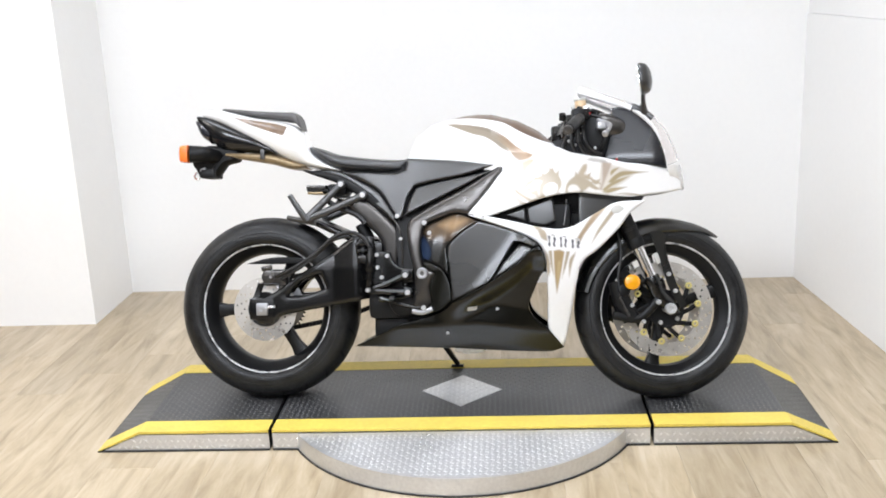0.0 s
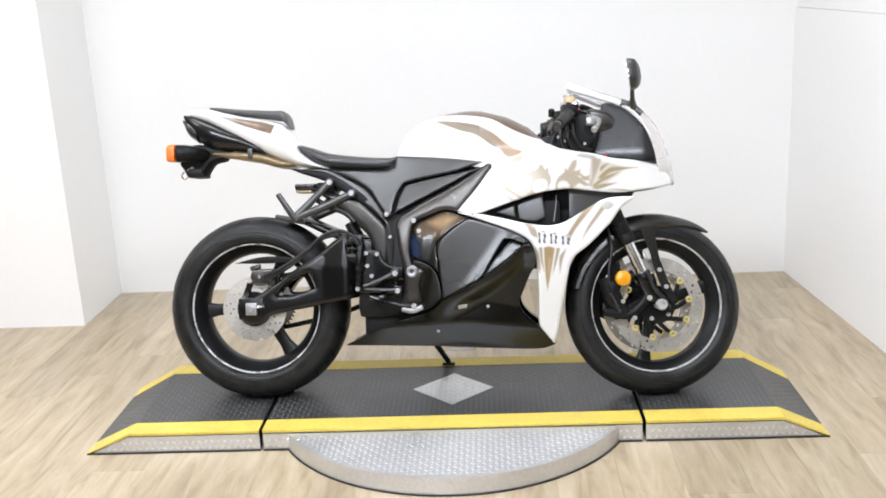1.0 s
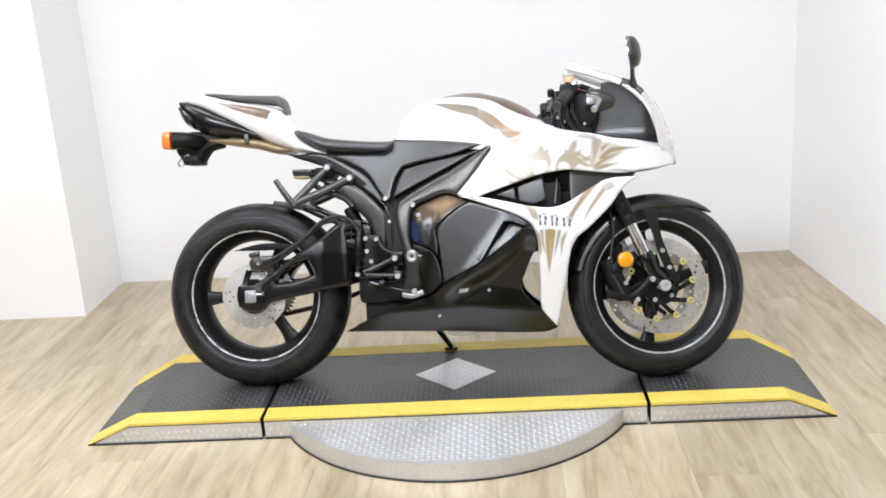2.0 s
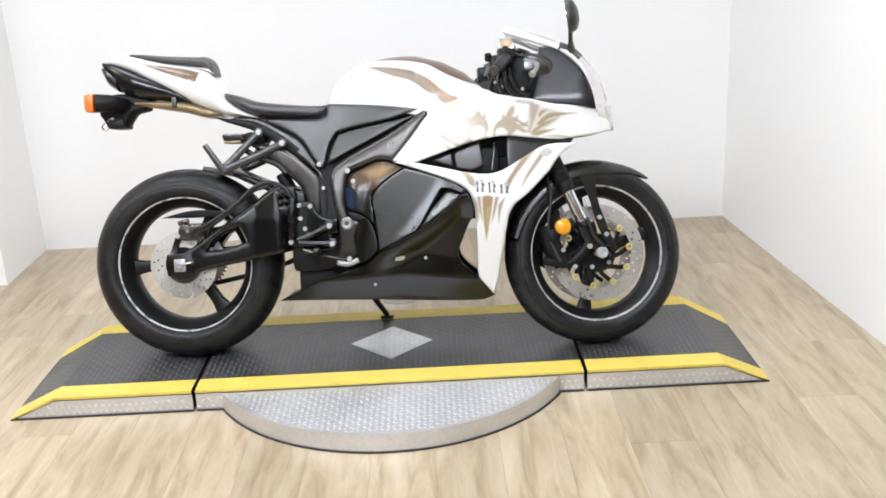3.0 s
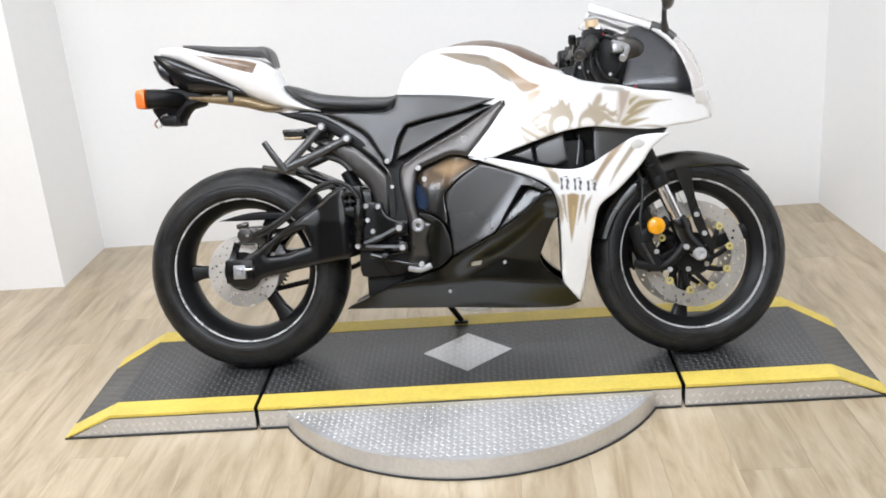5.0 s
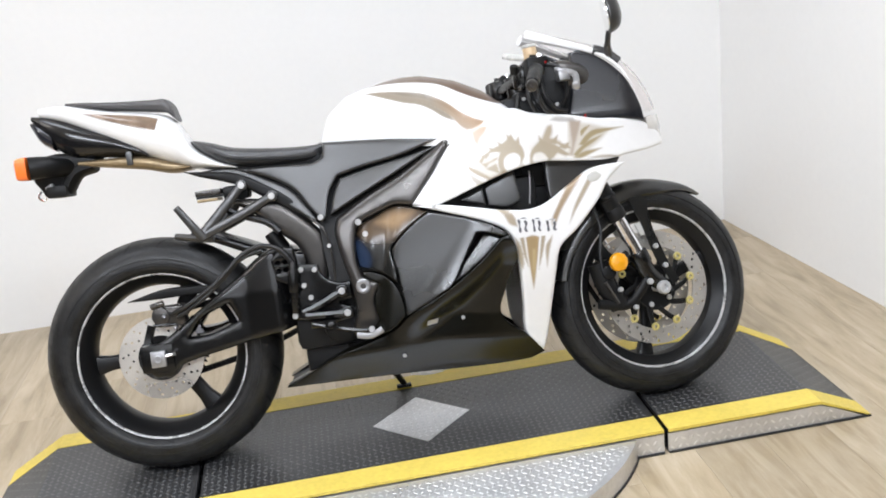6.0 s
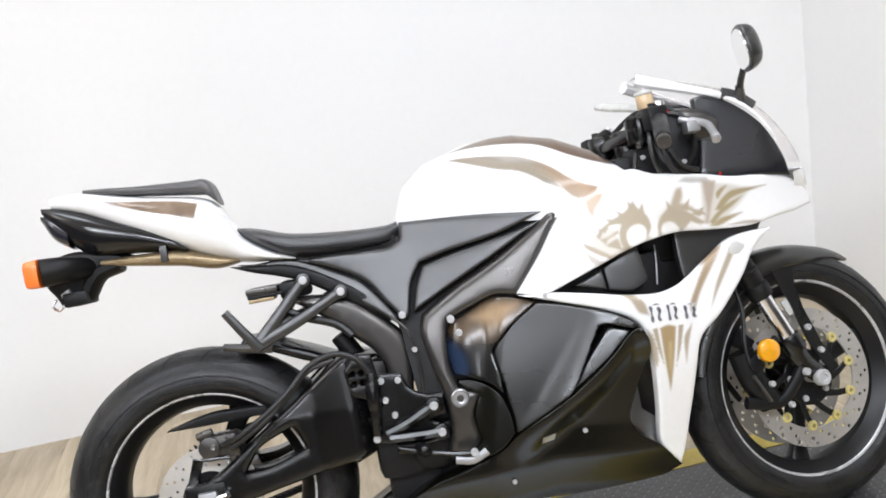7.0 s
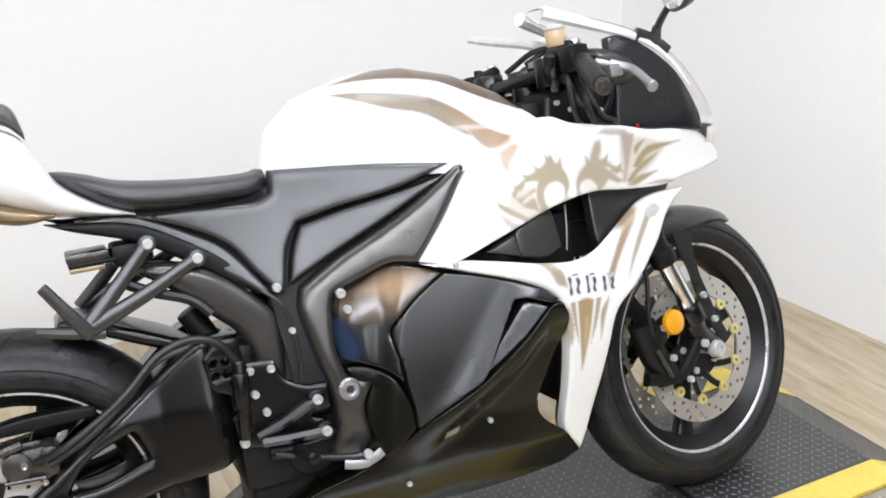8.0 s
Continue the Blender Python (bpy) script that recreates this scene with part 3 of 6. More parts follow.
def groove_bm(radius, width, count=22):
    """Slanted grooves laid along the crown, in pairs."""
    h = width / 2
    verts, faces = [], []
    for k in range(count):
        for s in (-1, 1):
            a0 = 2 * math.pi * (k + 0.25 * s) / count
            base = len(verts)
            for i in range(7):
                u = i / 6
                b = math.pi / 2 - s * (0.12 + 0.78 * u)
                r = 0.240 + (radius - 0.240) * math.sin(b) ** 0.78 + 0.0006
                a = a0 + 0.17 * u - 0.05 * u * u
                w = (0.0022 + 0.0016 * math.sin(math.pi * u)) / radius
                for q in (a - w, a + w):
                    verts.append((r * math.cos(q), h * math.cos(b), r * math.sin(q)))
            faces += [(base + 2 * i, base + 2 * i + 1, base + 2 * i + 3, base + 2 * i + 2) for i in range(6)]
    me = bpy.data.meshes.new("grooves")
    me.from_pydata(verts, [], faces)
    bm = bmesh.new()
    bm.from_mesh(me)
    bpy.data.meshes.remove(me)
    return bm


def rim_bm(width):
    h = width / 2 * 0.8
    prof = [(0.2275, h), (0.2275, h - 0.008), (0.215, h - 0.012), (0.2, h * 0.35), (0.198, 0), (0.2, -h * 0.35), (0.215, -h + 0.012), (0.2275, -h + 0.008), (0.2275, -h),
            (0.2205, -h), (0.210, -h + 0.012), (0.192, -h * 0.45), (0.186, 0), (0.192, h * 0.45), (0.210, h - 0.012), (0.2205, h)]
    return revolve(prof, 96, closed=True)


def lip_bm(width, side):
    h = width / 2 * 0.8
    y = side * h
    return revolve([(0.2180, y - side * 0.003), (0.2205, y + side * 0.0012), (0.2275, y + side * 0.002), (0.2290, y - side * 0.003)], 96)


def spoke_bm(angle, inner, outer, w0, w1, thick):
    """A hollow-backed cast spoke, waisted in the middle."""
    rings = []
    for k in range(9):
        s = k / 8
        r = inner + (outer - inner) * s
        w = w0 + (w1 - w0) * s - 0.008 * math.sin(math.pi * s) + 0.016 * max(0, s - 0.75) / 0.25
        t = thick * (1 - 0.25 * math.sin(math.pi * s))
        sec = []
        for c in range(16):
            a = 2 * math.pi * c / 16
            u, v = math.copysign(abs(math.cos(a)) ** 0.5, math.cos(a)), math.copysign(abs(math.sin(a)) ** 0.5, math.sin(a))
            sec.append(Vector((r, t / 2 * v, w / 2 * u)))
        rings.append(sec)
    bm = loft(rings)
    bmesh.ops.transform(bm, matrix=Matrix.Rotation(-radians(angle), 4, "Y"), verts=bm.verts)
    return bm


def disc_bm(r0, r1, thick, y, holes, hole_r, rows):
    """A drilled brake disc: a ring with its holes cut through."""
    ring = lambda r, n: np.array([(r * math.cos(2 * math.pi * k / n), r * math.sin(2 * math.pi * k / n)) for k in range(n)])
    loops = [ring(r1, 96), ring(r0, 72)]
    for k in range(holes):
        rr = r0 + (r1 - r0) * rows[k % len(rows)]
        a = 2 * math.pi * (k + 0.3 * (k % len(rows) == 1)) / holes
        loops.append(np.array([(rr * math.cos(a), rr * math.sin(a))]) + ring(hole_r, 8))
    v, faces, d = flat_mesh(loops, 0.02)
    bm = bmesh.new()
    vs = [bm.verts.new((p[0], y - thick / 2, p[1])) for p in v]
    for t in faces:
        bm.faces.new([vs[i] for i in t])
    bmesh.ops.delete(bm, geom=[q for q in bm.verts if not q.link_faces], context="VERTS")
    rim = [e for e in bm.edges if len(e.link_faces) == 1]
    keep = bm.faces[:]
    made = bmesh.ops.extrude_edge_only(bm, edges=rim)["geom"]
    for q in made:
        if isinstance(q, bmesh.types.BMVert):
            q.co.y += thick
    dup = bmesh.ops.duplicate(bm, geom=keep)["geom"]
    bmesh.ops.translate(bm, vec=(0, thick, 0), verts=[q for q in dup if isinstance(q, bmesh.types.BMVert)])
    bmesh.ops.remove_doubles(bm, verts=bm.verts, dist=1e-6)
    return bm


def wheel(at, radius, width, angles, spoke_w, label):
    m = at
    hub = part("wheel", join(rim_bm(width), revolve([(0.0, -0.05), (0.03, -0.05), (0.034, -0.045), (0.036, -0.02), (0.042, 0), (0.036, 0.02), (0.034, 0.045), (0.03, 0.05), (0.0, 0.05)], 40)), RIMBLACK, bike, label, m)
    part("tyre", tyre_bm(radius, width), RUBBER, hub, "black road tyre with a rounded tread", m, sharp=50)
    for s in (-1, 1):
        for rr, yy in ((0.246, 1.003), (0.262, 0.985)):
            part("sidewall_rib", revolve([(rr - 0.0015, s * width / 2 * (yy - 0.02)), (rr - 0.001, s * (width / 2 * yy + 0.0006)), (rr + 0.001, s * (width / 2 * yy + 0.0006)), (rr + 0.0015, s * width / 2 * (yy - 0.03))], 96), RUBBER, hub, "", m)
    tagged(part("tread_groove", groove_bm(radius, width), MATTBLACK, hub, "dark slanted tread grooves", m), "dark slanted tread grooves", kind="stuff")
    for a in angles:
        part("spoke", spoke_bm(a, 0.03, 0.196, spoke_w, spoke_w * 0.85, 0.034), RIMBLACK, hub, "", m)
    for s in (-1, 1):
        part("rim_lip", lip_bm(width, s), POLISHED, hub, "polished silver rim edge", m)
    return hub


MF = STEER @ Matrix.Translation(FRONT)
MR = Matrix.Translation(REAR)
front_wheel = wheel(MF, 0.299, 0.12, (-102, 18, 138), 0.046, "black three-spoke front wheel")
rear_wheel = wheel(MR, 0.3155, 0.184, (183, -57, 63), 0.052, "black three-spoke rear wheel")

# front brake
for s in (-1, 1):
    d = part("brake_disc", disc_bm(0.115, 0.158, 0.0045, s * 0.052, 60, 0.0045, (0.26, 0.54, 0.82)), STEEL, front_wheel, "drilled steel brake disc", MF)
    carrier = part("disc_carrier", revolve([(0.03, s * 0.05), (0.061, s * 0.052), (0.064, s * 0.0495), (0.061, s * 0.047), (0.03, s * 0.045)], 60), RIMBLACK, front_wheel, "black disc carrier", MF)
    for k in range(10):
        a = math.radians(36 * k + 8)
        part("carrier_arm", tube([(0.057 * math.cos(a - 0.4), s * 0.05, 0.057 * math.sin(a - 0.4)), (0.086 * math.cos(a - 0.14), s * 0.0505, 0.086 * math.sin(a - 0.14)), (0.107 * math.cos(a), s * 0.051, 0.107 * math.sin(a))], 0.0078, 8, flat=0.5, taper=0.0068), RIMBLACK, front_wheel, "", MF)
    for k in range(5):
        a = math.radians(72 * k + 30)
        head = bolt((0.05 * math.cos(a), -0.052, 0.05 * math.sin(a)), 0.0075, 0.005)
        part("bolt", head, BOLTMETAL, carrier, "", MF if s < 0 else MF @ Matrix.Rotation(math.pi, 4, "Z"))
    for k in range(10):
        a = math.radians(36 * k + 8)
        c = Vector((0.11 * math.cos(a), s * 0.055, 0.11 * math.sin(a)))
        bm = revolve([(0.0045, -0.004), (0.0105, -0.004), (0.012, 0), (0.0105, 0.004), (0.0045, 0.004)], 18, closed=True)
        part("disc_bobbin", bm, GOLD, front_wheel, "", MF @ Matrix.Translation(c))
part("axle_nut", join(bolt((0, -0.098, 0), 0.019, 0.014), rod((0, -0.095, 0), (0, 0.095, 0), 0.012)), BOLTMETAL, front_wheel, "bright axle end", MF)

# forks, in the steered frame. The leg leans back by the rake
def on_fork(up, ahead, lat):
    """A point by its way up the leg from the axle, ahead of it, and its lateral place."""
    u, f = _axis, Vector((math.cos(radians(23.5)), 0, math.sin(radians(23.5))))
    return FRONT + u * up + f * (ahead - 0.017) + Vector((0, -lat, 0))


for s in (1, -1):
    leg = part("fork_leg", join(rod(on_fork(0.25, 0.002, s * 0.1), on_fork(0.60, 0.002, s * 0.1), 0.025, n=24, bevel=0.003), rod(on_fork(0.228, 0.002, s * 0.1), on_fork(0.262, 0.002, s * 0.1), 0.0275, n=24, bevel=0.004), rod(on_fork(0.29, 0.002, s * 0.1), on_fork(0.302, 0.002, s * 0.1), 0.0275, n=24, bevel=0.003)),
               MATTBLACK, bike, "black upside-down fork leg", STEER)
    part("slider", rod(on_fork(0.10, 0.002, s * 0.1), on_fork(0.24, 0.002, s * 0.1), 0.019, n=24), CHROME, leg, "bright fork slider", STEER)
    part("fork_foot", join(rod(on_fork(0.085, 0, s * 0.1), on_fork(0.125, 0, s * 0.1), 0.027, n=20, bevel=0.004),
                           tube([on_fork(0.10, 0, s * 0.097), on_fork(0.05, 0.005, s * 0.088), on_fork(0.0, 0.028, s * 0.08), on_fork(-0.025, 0.03, s * 0.078)], 0.027, 12, flat=0.75, taper=0.02)), CASTBLACK, leg, "black cast fork foot", STEER)
    cal = part("brake_caliper", join(tube([on_fork(0.155, -0.105, s * 0.075), on_fork(0.09, -0.115, s * 0.075), on_fork(0.02, -0.11, s * 0.075)], 0.03, 12, flat=0.9),
                                     tube([on_fork(0.12, -0.02, s * 0.085), on_fork(0.125, -0.07, s * 0.082), on_fork(0.12, -0.1, s * 0.08)], 0.014, 8),
                                     tube([on_fork(0.045, -0.005, s * 0.092), on_fork(0.024, -0.05, s * 0.092), on_fork(0.016, -0.1, s * 0.09), on_fork(0.06, -0.165, s * 0.085)], 0.014, 10, flat=0.8),
                                     rod(on_fork(0.12, -0.1, s * 0.06), on_fork(0.12, -0.1, s * 0.106), 0.02, n=16, bevel=0.003)), MATTBLACK, bike, "black radial brake caliper", STEER)
    for k, (up, ah) in enumerate(((0.13, -0.085), (0.0, -0.085), (0.065, -0.098))):
        part("bolt", bolt(on_fork(up, ah, s * 0.107), 0.007, 0.006), BOLTMETAL, cal, "", STEER)
    part("pad_pin", rod(on_fork(0.105, -0.125, s * 0.106), on_fork(0.035, -0.122, s * 0.106), 0.0045, n=8), GRAPHITE, cal, "", STEER)
    for up, ah, lat, rad in ((0.105, 0.064, 0.087, 0.0075), (0.045, 0.061, 0.087, 0.0075), (0.038, -0.014, 0.113, 0.0085)):
        part("bolt", bolt(on_fork(up, ah, s * lat), rad, 0.006), BOLTMETAL, leg, "", STEER)
    part("hose_clip", box(-0.009, 0.009, -0.004, 0.004, -0.019, 0.019, 0.003), CLEARLENS, leg, "pale hose clip on the fork", STEER @ Matrix.Translation(on_fork(0.168, 0.053, s * 0.078)) @ Matrix.Rotation(radians(-23.5), 4, "Y"))
    part("brake_hose", tube([on_fork(0.33, -0.03, s * 0.09), on_fork(0.24, -0.055, s * 0.1), on_fork(0.176, -0.095, s * 0.1), on_fork(0.126, -0.115, s * 0.1)], 0.005, 8), HOSE, leg, "black front brake hose", STEER)
amber = part("side_reflector", join(revolve([(0, -0.012), (0.016, -0.0105), (0.0245, -0.006), (0.026, 0.0), (0.026, 0.004), (0, 0.004)], 32)), AMBER, bike, "round amber reflector on the fork", STEER @ Matrix.Translation(on_fork(0.135, -0.07, 0.125)))
part("reflector_stay", rod(on_fork(0.14, -0.03, 0.105), on_fork(0.135, -0.07, 0.121), 0.008), MATTBLACK, bike, "", STEER)

# front mudguard
def fender_bm():
    rings = []
    for k in range(25):
        a = radians(168 - 118 * k / 24)  # from the rear over the top to the tip
        s = k / 24
        r = 0.306 + 0.004 * math.sin(math.pi * s) + (0.012 * max(0, s - 0.8) / 0.2)
        wide = 0.072 * (1 - 0.06 * s) * (1 - (max(0, s - 0.72) / 0.28) ** 2 * 0.93)
        drop = 0.05 * (0.6 + 0.4 * math.sin(math.pi * s)) * (1 - (max(0, s - 0.7) / 0.3) ** 1.5)
        c, sn = math.cos(a), math.sin(a)
        sec = []
        for j in range(17):
            b = math.pi * (j / 16) - math.pi / 2
            y = wide * math.sin(b)
            d = drop * (1 - math.cos(b)) ** 1.4
            sec.append(Vector(((r - d) * c, y, (r - d) * sn)))
        back = [Vector((p.x - 0.005 * c, p.y * 0.94, p.z - 0.005 * sn)) for p in reversed(sec)]
        rings.append(sec + back)
    return loft(rings)


fender = part("front_mudguard", fender_bm(), FAIRBLACK, bike, "satin black front mudguard", MF)
for s in (1, -1):
    edge = [(0.258, 0.066), (0.248, 0.1), (0.228, 0.112), (0.204, 0.1), (0.15, 0.084), (0.1, 0.079), (0.05, 0.075), (-0.012, 0.078), (-0.014, 0.055), (0.06, 0.047), (0.12, 0.052), (0.17, 0.06), (0.22, 0.062)]
    edge = closed_line(edge, 0.01)
    stay = loft([[on_fork(u, f, s * (0.081 + 0.004 * k)) for u, f in edge] for k in (0, 1)])
    part("mudguard_stay", stay, FAIRBLACK, fender, "", STEER)

# rear: swing arm, disc, caliper, chain
SWING = [(-0.735, 0.304), (-0.718, 0.344), (-0.658, 0.367), (-0.562, 0.43), (-0.467, 0.492), (-0.401, 0.54), (-0.355, 0.559), (-0.282, 0.543), (-0.275, 0.48), (-0.288, 0.354), (-0.362, 0.34), (-0.473, 0.319), (-0.623, 0.29), (-0.662, 0.262), (-0.709, 0.263)]
SWING_HOLE = [(-0.602, 0.357), (-0.563, 0.403), (-0.488, 0.433), (-0.469, 0.383), (-0.546, 0.36)]


def arm(x, z):
    return 0.12 + 0.03 * np.clip((x + 0.44) / 0.08, 0, 1) - 0.09 * np.clip((x + 0.365) / 0.1, 0, 1) ** 2 * (3 - 2 * np.clip((x + 0.365) / 0.1, 0, 1)) - 0.02 * np.clip((z - 0.45) / 0.1, 0, 1)


swing = part("swing_arm", join(pressing(SWING, arm, 0, 0.014, 0.055, [SWING_HOLE], 0.01), mirrored(pressing(SWING, arm, 0, 0.014, 0.055, [SWING_HOLE], 0.01)), box(-0.33, -0.27, -0.12, 0.12, 0.36, 0.54, 0.02)), CASTBLACK, bike, "black gusseted aluminium swing arm")
part("axle_plate", box(-0.735, -0.648, -0.126, -0.1, 0.278, 0.352, 0.008), CASTBLACK, swing, "black end plate round the rear axle")
part("axle_block", box(-0.706, -0.668, -0.139, -0.119, 0.294, 0.336, 0.003), ALUMINIUM, swing, "bright axle adjuster block")
part("axle_nut", bolt((-0.687, -0.139, 0.315), 0.012, 0.006), ALUMINIUM, swing)
part("adjuster_bolt", join(rod((-0.668, -0.134, 0.321), (-0.640, -0.134, 0.325), 0.004, n=8), rod((-0.648, -0.134, 0.324), (-0.640, -0.134, 0.325), 0.008, n=6)), CHROME, swing)
part("brake_disc", disc_bm(0.058, 0.110, 0.005, -0.088, 48, 0.0036, (0.3, 0.55, 0.8)), STEEL, rear_wheel, "drilled steel brake disc", MR)
part("disc_carrier", revolve([(0.03, -0.085), (0.06, -0.092), (0.06, -0.083), (0.03, -0.078)], 40), RIMBLACK, rear_wheel, "", MR)
rcal = part("brake_caliper", join(box(-0.69, -0.605, -0.114, -0.062, 0.392, 0.448, 0.014), rod((-0.668, -0.122, 0.424), (-0.668, -0.06, 0.424), 0.023, n=16, bevel=0.003), rod((-0.618, -0.12, 0.43), (-0.618, -0.06, 0.43), 0.016, n=14, bevel=0.003), rod((-0.69, -0.116, 0.45), (-0.655, -0.116, 0.458), 0.008, n=10, bevel=0.002)), GRAPHITE, bike, "small grey alloy rear brake caliper")
part("caliper_bridge", tube([(-0.70, -0.09, 0.40), (-0.715, -0.09, 0.36), (-0.72, -0.10, 0.33)], 0.012, 8, flat=0.6), CASTBLACK, rcal, "black caliper bracket")
part("bleed_nipple", rod((-0.665, -0.09, 0.438), (-0.668, -0.092, 0.456), 0.004, n=8), BOLTMETAL, rcal)
part("pad_pin", rod((-0.69, -0.119, 0.402), (-0.63, -0.119, 0.398), 0.004, n=8), CASTBLACK, rcal)
part("bolt", bolt((-0.632, -0.122, 0.392), 0.006), CHROME, rcal)
part("bolt", bolt((-0.657, -0.122, 0.425), 0.007), CHROME, rcal)
part("hugger", pressing([(-0.757, 0.468), (-0.668, 0.488), (-0.585, 0.488), (-0.535, 0.484), (-0.54, 0.466), (-0.59, 0.466), (-0.672, 0.466)], lambda x, z: 0.085 + 0 * x, 0, 0.004, 0.03), MATTBLACK, bike, "thin black chain and hose guard")
sprocket = part("sprocket", revolve([(0.03, 0.088), (0.09, 0.088), (0.094, 0.09), (0.094, 0.094), (0.09, 0.096), (0.03, 0.096)], 48, closed=True), ALUMINIUM, rear_wheel, "rear chain sprocket", MR)
for k in range(42):
    a = 2 * math.pi * k / 42
    part("sprocket_tooth", rod((0.092 * math.cos(a), 0.092, 0.092 * math.sin(a)), (0.102 * math.cos(a), 0.092, 0.102 * math.sin(a)), 0.0042, 0.002, 6), MATTBLACK, sprocket, "", MR)
for run in (((-0.70, 0.407), (-0.40, 0.44), (-0.28, 0.432)), ((-0.70, 0.217), (-0.45, 0.268), (-0.28, 0.33))):
    line = smooth_line([(x, 0.092, z) for x, z in run], 0.0127)
    rollers = join(*[rod((p.x, 0.081, p.z), (p.x, 0.103, p.z), 0.0072, n=8) for p in line])
    part("chain", join(rollers, tube([(x, 0.092, z) for x, z in run], 0.0085, 6, flat=0.6)), MATTBLACK, bike, "black roller chain")
part("rear_mudguard", pressing([(-0.575, 0.618), (-0.53, 0.603), (-0.44, 0.56), (-0.36, 0.525), (-0.35, 0.543), (-0.43, 0.583), (-0.53, 0.625), (-0.565, 0.63)], lambda x, z: 0.07 + 0 * x, 0, 0.012, 0.14), CASTBLACK, bike, "black rear wheel hugger")

# the airbrushed figures on tank, cowl and fairing arm
DUSK, FAWN, CLAY, STRAW = (0.38, 0.32, 0.235), (0.4, 0.335, 0.25), (0.5, 0.335, 0.2), (0.34, 0.275, 0.16)
stroke([(-0.06, 0.948), (-0.017, 0.957), (0.03, 0.966), (0.09, 0.972), (0.15, 0.968), (0.205, 0.955), (0.258, 0.936), (0.29, 0.91), (0.308, 0.885), (0.318, 0.858), (0.28, 0.860), (0.23, 0.878), (0.189, 0.899), (0.156, 0.92), (0.131, 0.932), (0.07, 0.944), (0.023, 0.949), (-0.016, 0.950)], (0.17, 0.13, 0.1), 0.005, (0.115, 0.075, 0.052), (0.0, 0.2))
stroke([(0.16, 0.935), (0.22, 0.925), (0.27, 0.9), (0.3, 0.872), (0.27, 0.868), (0.22, 0.895)], (0.12, 0.075, 0.05), 0.02, strength=0.7)
stroke([(-0.063, 0.933), (-0.018, 0.931), (0.037, 0.922), (0.088, 0.911), (0.125, 0.894), (0.155, 0.872), (0.181, 0.847), (0.217, 0.825), (0.24, 0.816), (0.231, 0.806), (0.201, 0.797), (0.181, 0.806), (0.151, 0.842), (0.12, 0.866), (0.084, 0.886), (0.038, 0.896), (-0.006, 0.91), (-0.039, 0.924)], (0.25, 0.21, 0.16), 0.005, (0.4, 0.27, 0.17), (0.11, 0.21))
stroke([(0.0, 0.928), (0.047, 0.921), (0.088, 0.911), (0.125, 0.894), (0.155, 0.872), (0.181, 0.847), (0.205, 0.830), (0.19, 0.824), (0.172, 0.835), (0.15, 0.860), (0.12, 0.882), (0.084, 0.9), (0.043, 0.911)], (0.2, 0.165, 0.125), 0.007, (0.36, 0.24, 0.15), (0.1, 0.2))
stroke([(-0.006, 0.91), (0.039, 0.899), (0.085, 0.888), (0.12, 0.868), (0.151, 0.844), (0.163, 0.825), (0.135, 0.84), (0.108, 0.862), (0.078, 0.88), (0.037, 0.892)], (0.25, 0.21, 0.16), 0.005)
stroke([(0.201, 0.791), (0.229, 0.802), (0.243, 0.799), (0.233, 0.784), (0.219, 0.77), (0.212, 0.753), (0.204, 0.764)], CLAY, 0.008)
stroke([(0.10, 0.80), (0.16, 0.81), (0.24, 0.80), (0.35, 0.785), (0.41, 0.79), (0.44, 0.74), (0.34, 0.70), (0.27, 0.69), (0.2, 0.71), (0.14, 0.74)], (0.62, 0.59, 0.555), 0.06, strength=0.4)
# two soft crested scrolls, a flare and a fan of blades
PALE = (0.5, 0.45, 0.37)
stroke([(0.205, 0.715), (0.25, 0.725), (0.258, 0.69), (0.262, 0.668), (0.236, 0.66), (0.19, 0.69)], PALE, 0.016, strength=0.7)
stroke([(0.455, 0.785), (0.515, 0.772), (0.57, 0.752), (0.53, 0.72), (0.47, 0.688), (0.445, 0.7)], PALE, 0.014, strength=0.7)
stroke([(0.34, 0.735), (0.39, 0.75), (0.45, 0.725), (0.445, 0.695), (0.395, 0.685), (0.35, 0.69)], PALE, 0.03, strength=0.4)
stroke([(0.301, 0.773), (0.31, 0.754), (0.325, 0.737), (0.329, 0.714), (0.321, 0.698), (0.312, 0.689), (0.316, 0.709), (0.306, 0.721), (0.287, 0.72), (0.274, 0.708), (0.272, 0.692), (0.277, 0.673), (0.263, 0.673), (0.256, 0.691), (0.258, 0.713), (0.265, 0.728), (0.246, 0.731), (0.227, 0.721), (0.214, 0.706), (0.207, 0.713), (0.221, 0.727), (0.25, 0.742), (0.274, 0.751), (0.287, 0.759)], DUSK, 0.006)
stroke([(0.224, 0.692), (0.252, 0.702), (0.257, 0.674), (0.244, 0.681), (0.23, 0.687)], DUSK, 0.005)
stroke([(0.214, 0.706), (0.235, 0.709), (0.257, 0.719), (0.256, 0.711), (0.233, 0.703), (0.224, 0.692)], FAWN, 0.005)
stroke([(0.263, 0.673), (0.278, 0.673), (0.259, 0.66), (0.24, 0.667)], FAWN, 0.006)
stroke([(0.177, 0.707), (0.197, 0.693), (0.236, 0.666), (0.228, 0.661), (0.198, 0.678), (0.18, 0.694)], FAWN, 0.005)
stroke([(0.176, 0.688), (0.197, 0.671), (0.217, 0.655), (0.204, 0.652), (0.187, 0.66)], (0.5, 0.46, 0.41), 0.006)
stroke([(0.399, 0.779), (0.412, 0.782), (0.411, 0.764), (0.403, 0.749), (0.418, 0.743), (0.429, 0.735), (0.407, 0.732), (0.389, 0.733), (0.376, 0.741)], FAWN, 0.01)
